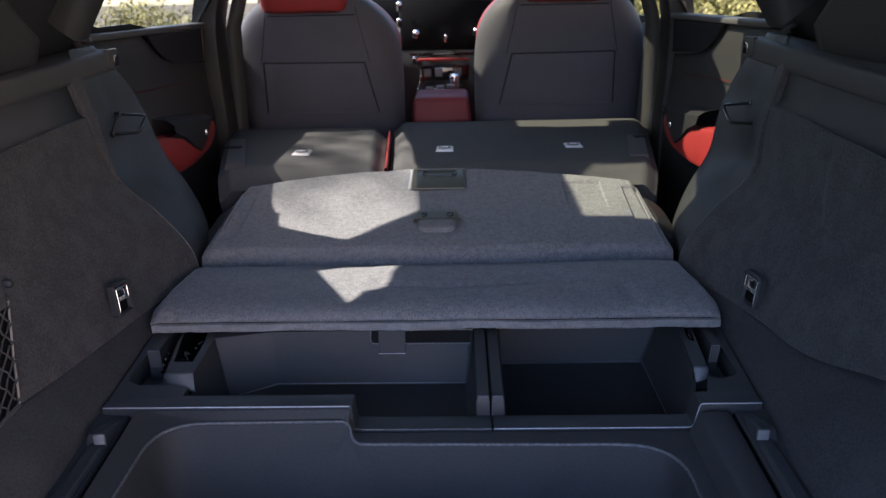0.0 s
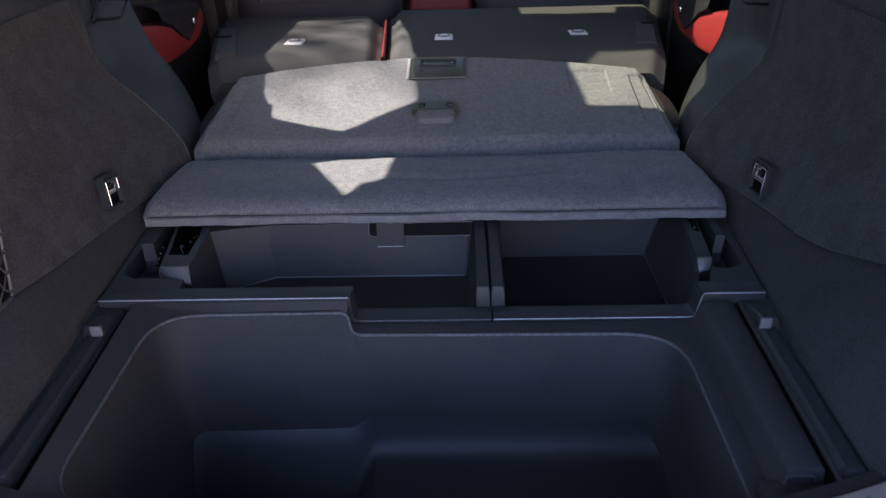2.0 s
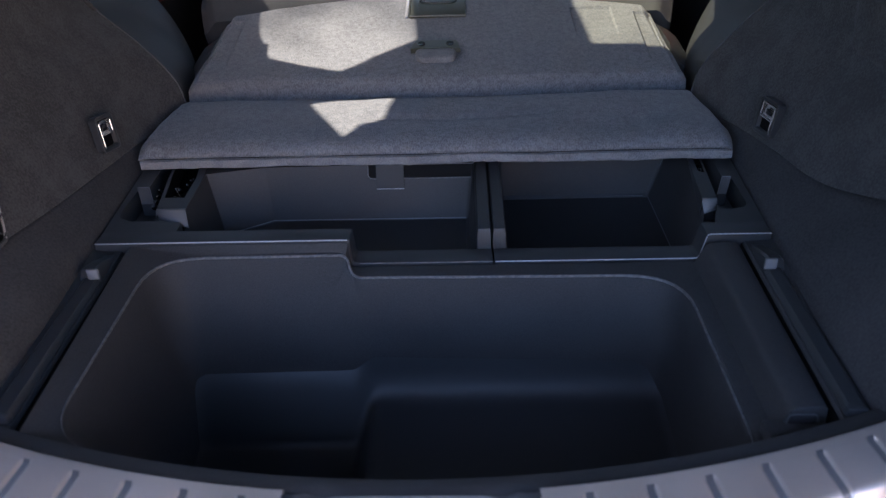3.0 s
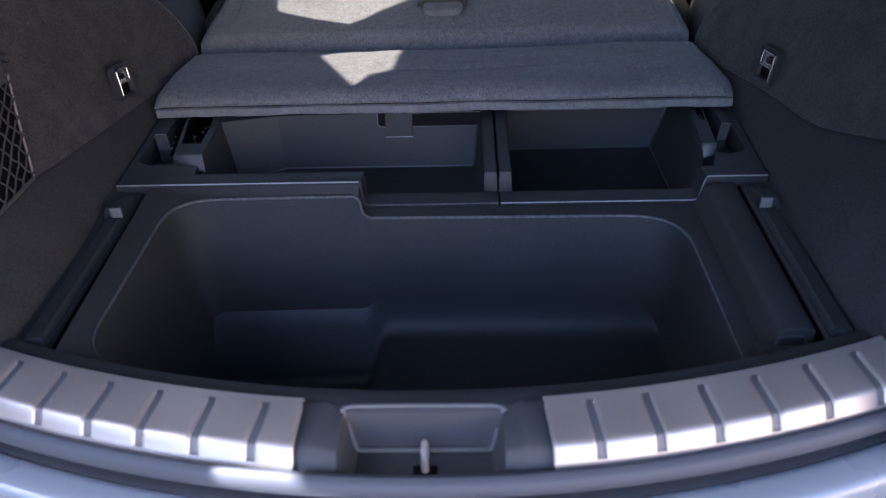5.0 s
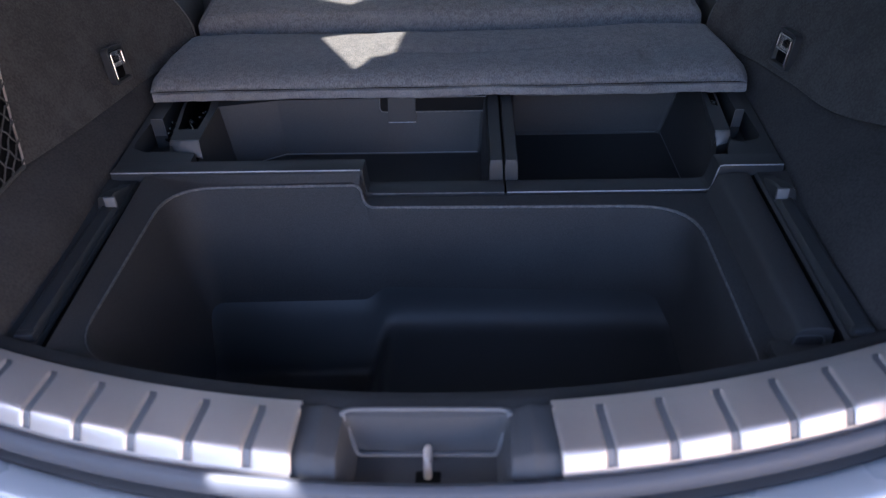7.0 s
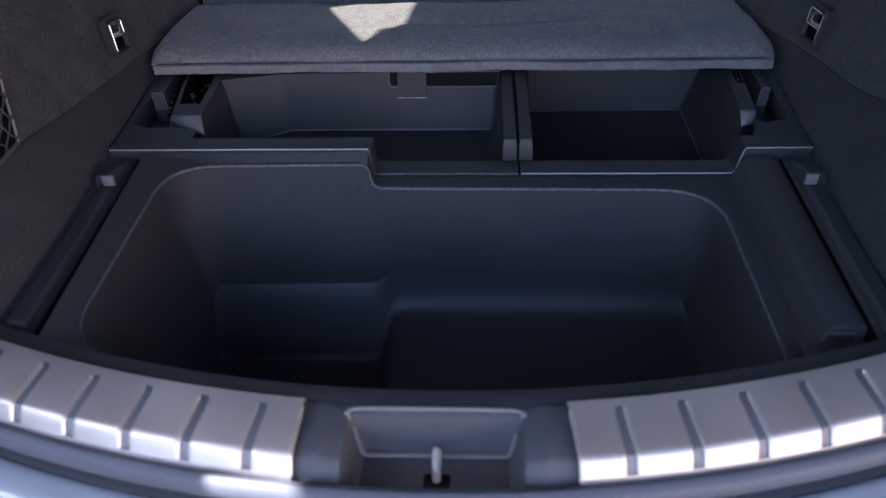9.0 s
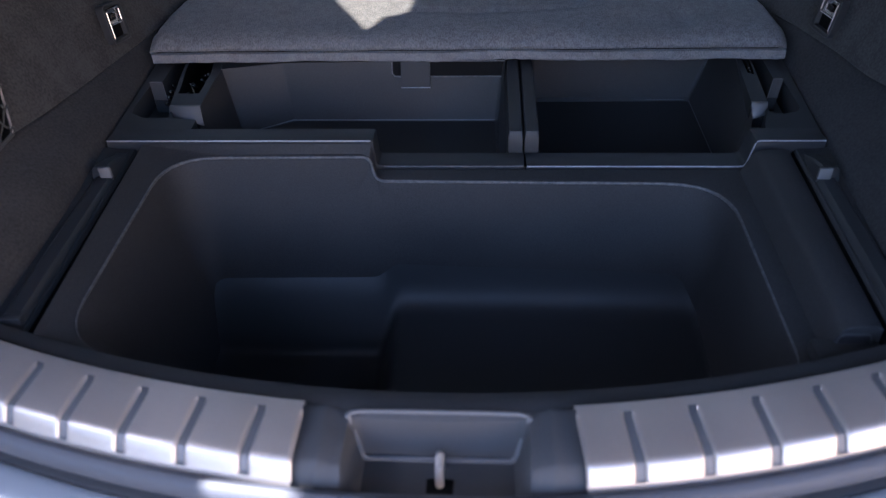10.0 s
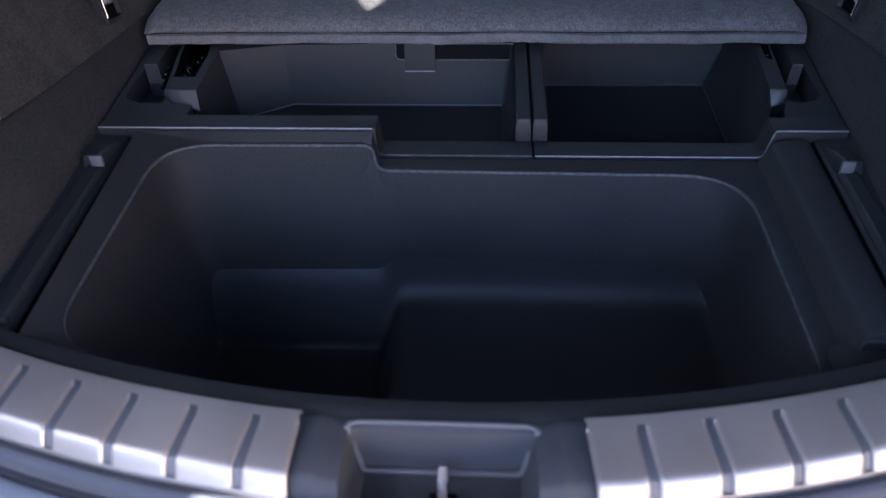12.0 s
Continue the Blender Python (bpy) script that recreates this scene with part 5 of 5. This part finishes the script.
# ---- front seats ----
def make_front_seat(cx, mirror):
    seat = thing("front_seat", "charcoal front seat seen from behind with red leather facing", "seat", "front seats")
    # outline of the back: half-widths by height
    prof = ((0.62, 0.272), (0.80, 0.292), (0.92, 0.297), (1.05, 0.298), (1.14, 0.288), (1.20, 0.264), (1.245, 0.226), (1.285, 0.172), (1.305, 0.118), (1.312, 0.06))

    def shell(front, grow):
        rows = []
        for z, hw in [tuple(p) for p in spline(prof, 34)]:
            depth = 0.095
            row = []
            for a in np.linspace(0, 2 * math.pi, 49)[:-1]:
                ca, sa = math.cos(a), math.sin(a)
                x = math.copysign(abs(ca) ** 0.5, ca) * (hw + (grow - 0.016 * (1 - step(1.06, 1.16, z)) if front else 0))
                y = math.copysign(abs(sa) ** 0.9, sa) * depth
                bow = 0.012 * (x / 0.27) ** 2
                row.append(Vector((cx + x, 2.73 + (1.275 - z) * 0.14 + y + front - bow * (0 if front else -1), z)))
            rows.append(row)
        return loft(rows, True, True, True)

    part("back_shell", shell(0.0, 0.0), SEAT, seat)
    part("front_facing", shell(0.075, 0.004), RED, seat, "red leather bolsters")

    def rear_y(x, z):
        """The rear surface of the back shell."""
        lo = 0
        while lo < len(prof) - 2 and prof[lo + 1][0] < z:
            lo += 1
        (z0, h0), (z1, h1) = prof[lo], prof[lo + 1]
        hw = h0 + (h1 - h0) * (z - z0) / (z1 - z0)
        c = min(0.999, abs(x) / hw) ** (1 / 0.5)
        return 2.73 + (1.275 - z) * 0.14 - (max(0.0, 1 - c * c) ** 0.5) ** 0.9 * 0.095 + 0.012 * (x / 0.27) ** 2

    # map pocket: a raised panel within seams
    m = -1 if mirror else 1
    corners = [(-0.180, 1.077), (0.171, 1.074), (0.211, 0.899), (-0.186, 0.897)]
    rows = []
    for i in range(12):
        f = i / 11
        l = Vector(corners[0] + (0,)).lerp(Vector(corners[3] + (0,)), f)
        r = Vector(corners[1] + (0,)).lerp(Vector(corners[2] + (0,)), f)
        row = []
        for k in range(20):
            p = l.lerp(r, k / 19)
            rim = min(k, 19 - k, 1 if i == 0 else 9) == 0 or i in (0, 11)
            row.append(Vector((cx + m * p.x, rear_y(p.x, p.y) - (0.001 if rim else 0.006), p.y)))
        rows.append(row)
    part("map_pocket", loft(rows), SEAT, seat, angle=50)
    for a, b in ((0, 3), (1, 2), (0, 1)):
        pts = []
        for f in np.linspace(0, 1, 12):
            x, z = corners[a][0] + (corners[b][0] - corners[a][0]) * f, corners[a][1] + (corners[b][1] - corners[a][1]) * f
            pts.append((cx + m * x, rear_y(x, z) - 0.001, z))
        part("seam", tube(pts, 0.0024, 6), SEAM, seat)
    part("pocket_hem", tube([(cx + m * x, rear_y(x, 0.898) - 0.004, 0.898) for x in np.linspace(-0.184, 0.209, 12)], 0.004, 6), SEAT, seat)
    part("seam", tube([(cx + x, rear_y(x, 1.232) - 0.001, 1.232) for x in np.linspace(-0.148, 0.148, 12)], 0.0018, 6), SEAM, seat)
    # shoulder seams
    for sg in (-1, 1):
        pts = [(cx + sg * x, rear_y(x, z) - 0.0005, z) for x, z in ((0.150, 1.258), (0.160, 1.21), (0.172, 1.15), (0.184, 1.10), (0.190, 1.072))]
        part("seam", tube([tuple(p) for p in spline(pts, 14)], 0.0009, 6), SEAM, seat)
    # headrest
    rows = []
    for z, hw, dp in ((1.240, 0.120, 0.03), (1.247, 0.140, 0.045), (1.268, 0.148, 0.055), (1.34, 0.150, 0.058), (1.42, 0.140, 0.055), (1.45, 0.11, 0.04), (1.455, 0.05, 0.02)):
        rows.append([Vector((cx + (-0.020 if not mirror else 0.005) + math.copysign(abs(math.cos(a)) ** 0.5, math.cos(a)) * hw, 2.672 + math.copysign(abs(math.sin(a)) ** 0.7, math.sin(a)) * dp * 1.25, z)) for a in np.linspace(0, 2 * math.pi, 29)[:-1]])
    part("headrest", loft(rows, True, True, True), RED, seat, "red leather headrest")
    part("cushion", box(cx - 0.25, cx + 0.25, 2.72, 3.20, 0.55, 0.74, 0.05, 3), RED, seat)
    part("seat_base", box(cx - 0.22, cx + 0.22, 2.62, 3.15, 0.33, 0.56, 0.02), RUBBER, seat)
    seat.location.z = 0.020 if mirror else 0.0


make_front_seat(-0.443, False)
make_front_seat(0.408, True)


# ---- console and dashboard ----
def make_console():
    c = thing("centre_console", "centre console with a red leather armrest", "console")
    part("console_body", box(-0.115, 0.085, 2.66, 3.45, 0.33, 0.83, 0.012), RUBBER, c)
    part("armrest", box(-0.118, 0.098, 2.68, 2.96, 0.850, 0.948, 0.018, 3, top=(0.010, 0.014)), MAROON, c, "red leather armrest lid")
    part("armrest_base", box(-0.113, 0.093, 2.685, 2.955, 0.820, 0.851, 0.004), GLOSS, c)
    part("gear_panel", box(-0.10, 0.075, 3.0, 3.40, 0.83, 0.925, 0.01), GLOSS, c, "gloss black gear panel")
    for k in range(3):
        part("control_button", box(-0.082 + 0.042 * k, -0.048 + 0.042 * k, 3.08 + 0.04 * k, 3.12 + 0.04 * k, 0.925, 0.938, 0.004), LIGHT_PLASTIC, c)
    part("selector", disc((0.035, 3.20, 0.925), (0, -0.1, 1), 0.022, 0.05, 18, 0.008), CHROME, c, "chrome gear selector")
    part("bright_trim", tube([(-0.108, 3.0, 0.93), (-0.108, 3.2, 0.945), (-0.108, 3.4, 0.98)], 0.005, 8), CHROME, c)
    part("cup_ring", tube([(-0.04 + 0.034 * math.cos(a), 3.06 + 0.034 * math.sin(a), 0.931) for a in np.linspace(0, 2 * math.pi, 21)[:-1]], 0.003, 6, True), CHROME, c)


def make_dash():
    d = thing("dashboard", "black dashboard with a dark screen and red trim line", "dashboard")
    part("dash_body", box(-0.76, 0.76, 3.46, 3.88, 0.62, 1.16, 0.05, 3), RUBBER, d)
    part("screen", box(-0.20, 0.20, 3.40, 3.43, 1.06, 1.36, 0.012), VOID, d, "dark centre screen")
    part("screen_back", box(-0.78, 0.78, 3.55, 3.62, 1.10, 1.34, 0.03), VOID, d)
    part("red_trim", box(-0.14, 0.10, 3.435, 3.462, 1.012, 1.024, 0.003), RED, d, "red trim line")
    part("vent_bar", box(-0.16, 0.14, 3.44, 3.47, 1.035, 1.05, 0.004), GLOSS, d)
    part("climate_panel", box(-0.12, 0.10, 3.43, 3.465, 0.93, 0.995, 0.006), GLOSS, d)
    for x in (-0.085, -0.035, 0.05):
        part("control_key", box(x - 0.016, x + 0.016, 3.424, 3.432, 0.945, 0.980, 0.002), LIGHT_PLASTIC, d)
    # Made-up chrome discs, placed to give bright glints at the dashboard.
    for x, y, z, r in ((-0.198, 3.37, 1.236, 0.012), (-0.200, 3.37, 1.170, 0.011), (-0.130, 3.385, 1.119, 0.014), (-0.003, 3.385, 1.101, 0.009), (0.127, 3.385, 1.124, 0.012), (-0.140, 3.40, 1.010, 0.011)):
        part("chrome_knob", disc((x, y, z), (0.1, -1, 0.5), r, 0.05, 14, 0.006), CHROME, d, "small chrome disc added to give a bright glint")
    w = thing("steering_wheel", "black steering wheel with chrome spokes", "steering wheel")
    ring = [(-0.40 + 0.18 * math.cos(a), 3.36 - 0.05 * math.sin(a), 1.10 + 0.17 * math.sin(a)) for a in np.linspace(0, 2 * math.pi, 41)[:-1]]
    part("rim", tube(ring, 0.015, 10, True), SMOOTH_PLASTIC, w)
    part("hub", disc((-0.40, 3.39, 1.10), (0, -1, 0.2), 0.07, 0.03, 20, 0.01), GLOSS, w)
    for sx in (-1, 1):
        part("spoke", tube([(-0.40 + sx * 0.06, 3.37, 1.09), (-0.40 + sx * 0.172, 3.36, 1.08)], 0.010, 8), CHROME, w)


make_console()
make_dash()


# ---- doors and pillars ----
def make_door(s):
    d = thing("door_left" if s < 0 else "door_right", "black rear door trim with a red leather armrest", "door", kind="structure")
    ctrl = []
    for z, x in ((0.50, 0.735), (0.80, 0.735), (0.90, 0.738), (0.99, 0.745), (1.08, 0.752), (1.17, 0.752), (1.205, 0.758), (1.216, 0.780)):
        ctrl.append([(s * (x + dx), y, z) for y, dx in ((1.66, 0.004), (1.9, 0.0), (2.1, 0.0), (2.30, 0.0), (2.46, 0.006))])
    p = part("door_panel", loft(surface(ctrl, 40, 24)), DOOR_TRIM, d)
    p.modifiers.new("thickness", "SOLIDIFY").thickness = 0.008
    part("stitch_line", tube([(s * 0.743, 1.72, 1.078), (s * 0.743, 2.0, 1.070), (s * 0.744, 2.3, 1.056)], 0.0014, 6), DARK_RED, d, "dark red stitching")
    # handle surround near the window
    outline = [(1.985, 1.206), (2.03, 1.172), (2.09, 1.142), (2.18, 1.122), (2.42, 1.106), (2.43, 1.206)]
    part("handle_well", loft([[Vector((s * x, cy + (y - cy) * f, cz + (z - cz) * f)) for y, z in outline] for cy, cz in ((2.24, 1.165),) for x, f in ((0.756, 1.0), (0.744, 1.0), (0.741, 0.98), (0.746, 0.93))],
                             True, False, True), GLOSS, d, "gloss black handle surround")
    part("handle_edge", tube([(s * 0.742, y, z) for y, z in outline[:5]], 0.003, 8), GLOSS, d)
    # armrest
    ring = []
    for y, x, z0, z1 in ((1.70, 0.742, 0.862, 0.955), (1.85, 0.708, 0.852, 0.962), (1.97, 0.694, 0.850, 0.950), (2.10, 0.690, 0.852, 0.938), (2.22, 0.692, 0.866, 0.932), (2.32, 0.704, 0.888, 0.938), (2.40, 0.738, 0.91, 0.945)):
        prof = [(0.76, z0 + 0.02), (x + 0.014, z0), (x, z0 + 0.016), (x, z1 - 0.014), (x + 0.012, z1), (0.76, z1 + 0.004)]
        ring.append([(s * a, y, b) for a, b in prof])
    part("armrest", loft(surface(ring, 36, 24), False, True, True), RED, d, "red leather armrest")
    pts = [[Vector((s * x, y, z)) for x, z in ((0.745, 0.985 - 0.1 * (y - 2.1)), (0.704, 0.978 - 0.1 * (y - 2.1)), (0.688, 0.968 - 0.1 * (y - 2.1)), (0.683, 0.948 - 0.045 * b), (0.700, 0.935 - 0.045 * b))]
           for y, b in ((1.95, -0.3), (2.02, 0.2), (2.08, 1.0), (2.13, 1.45), (2.18, 1.0), (2.23, 0.1), (2.28, -0.4))]
    part("switch_panel", loft(pts), RUBBER, d, "black window switch panel")
    x0, x1 = sorted((s * 0.681, s * 0.687))
    part("window_switch", box(x0, x1, 2.175, 2.195, 0.915, 0.932, 0.002), CHROME, d)
    part("door_cap", box(*sorted((s * 0.736, s * 0.790)), 1.68, 2.46, 1.206, 1.222, 0.005, 3), SILL_PLASTIC, d, "grey window ledge")
    d.location.x = -0.027 if s > 0 else 0.0


def make_pillar(s):
    p = thing("pillar_left" if s < 0 else "pillar_right", "dark centre pillar trim with its seat belt", "pillar", kind="structure")
    rows = []
    for z, x in ((0.40, 0.70), (0.80, 0.705), (1.10, 0.715), (1.25, 0.705), (1.38, 0.655), (1.50, 0.595)):
        rows.append([Vector((s * (x + dx), y, z)) for dx, y in ((0.075, 2.465), (0.012, 2.47), (0.0, 2.485), (0.0, 2.575), (0.012, 2.60), (0.075, 2.62))])
    part("pillar_trim", loft(surface([[tuple(v) for v in r] for r in rows], 24, 20)), RUBBER, p)
    rows = [[Vector((s * (x + dx), y, z)) for dx, y in ((0.03, 2.575), (-0.012, 2.600))] for x, z in ((0.680, 0.60), (0.688, 0.9), (0.680, 1.2), (0.60, 1.45))]
    b = part("seat_belt", loft(rows), DARK_TRIM, p, "woven seat belt")
    b.modifiers.new("thickness", "SOLIDIFY").thickness = 0.002


for side in (-1, 1):
    make_door(side)
    make_pillar(side)


# ---- cabin floor between the seats ----
part_floor = tagged(part("cabin_carpet", box(-0.80, 0.80, 1.46, 3.9, 0.331, 0.36, 0.004), RUBBER), "black cabin floor carpet", "floor", kind="structure")
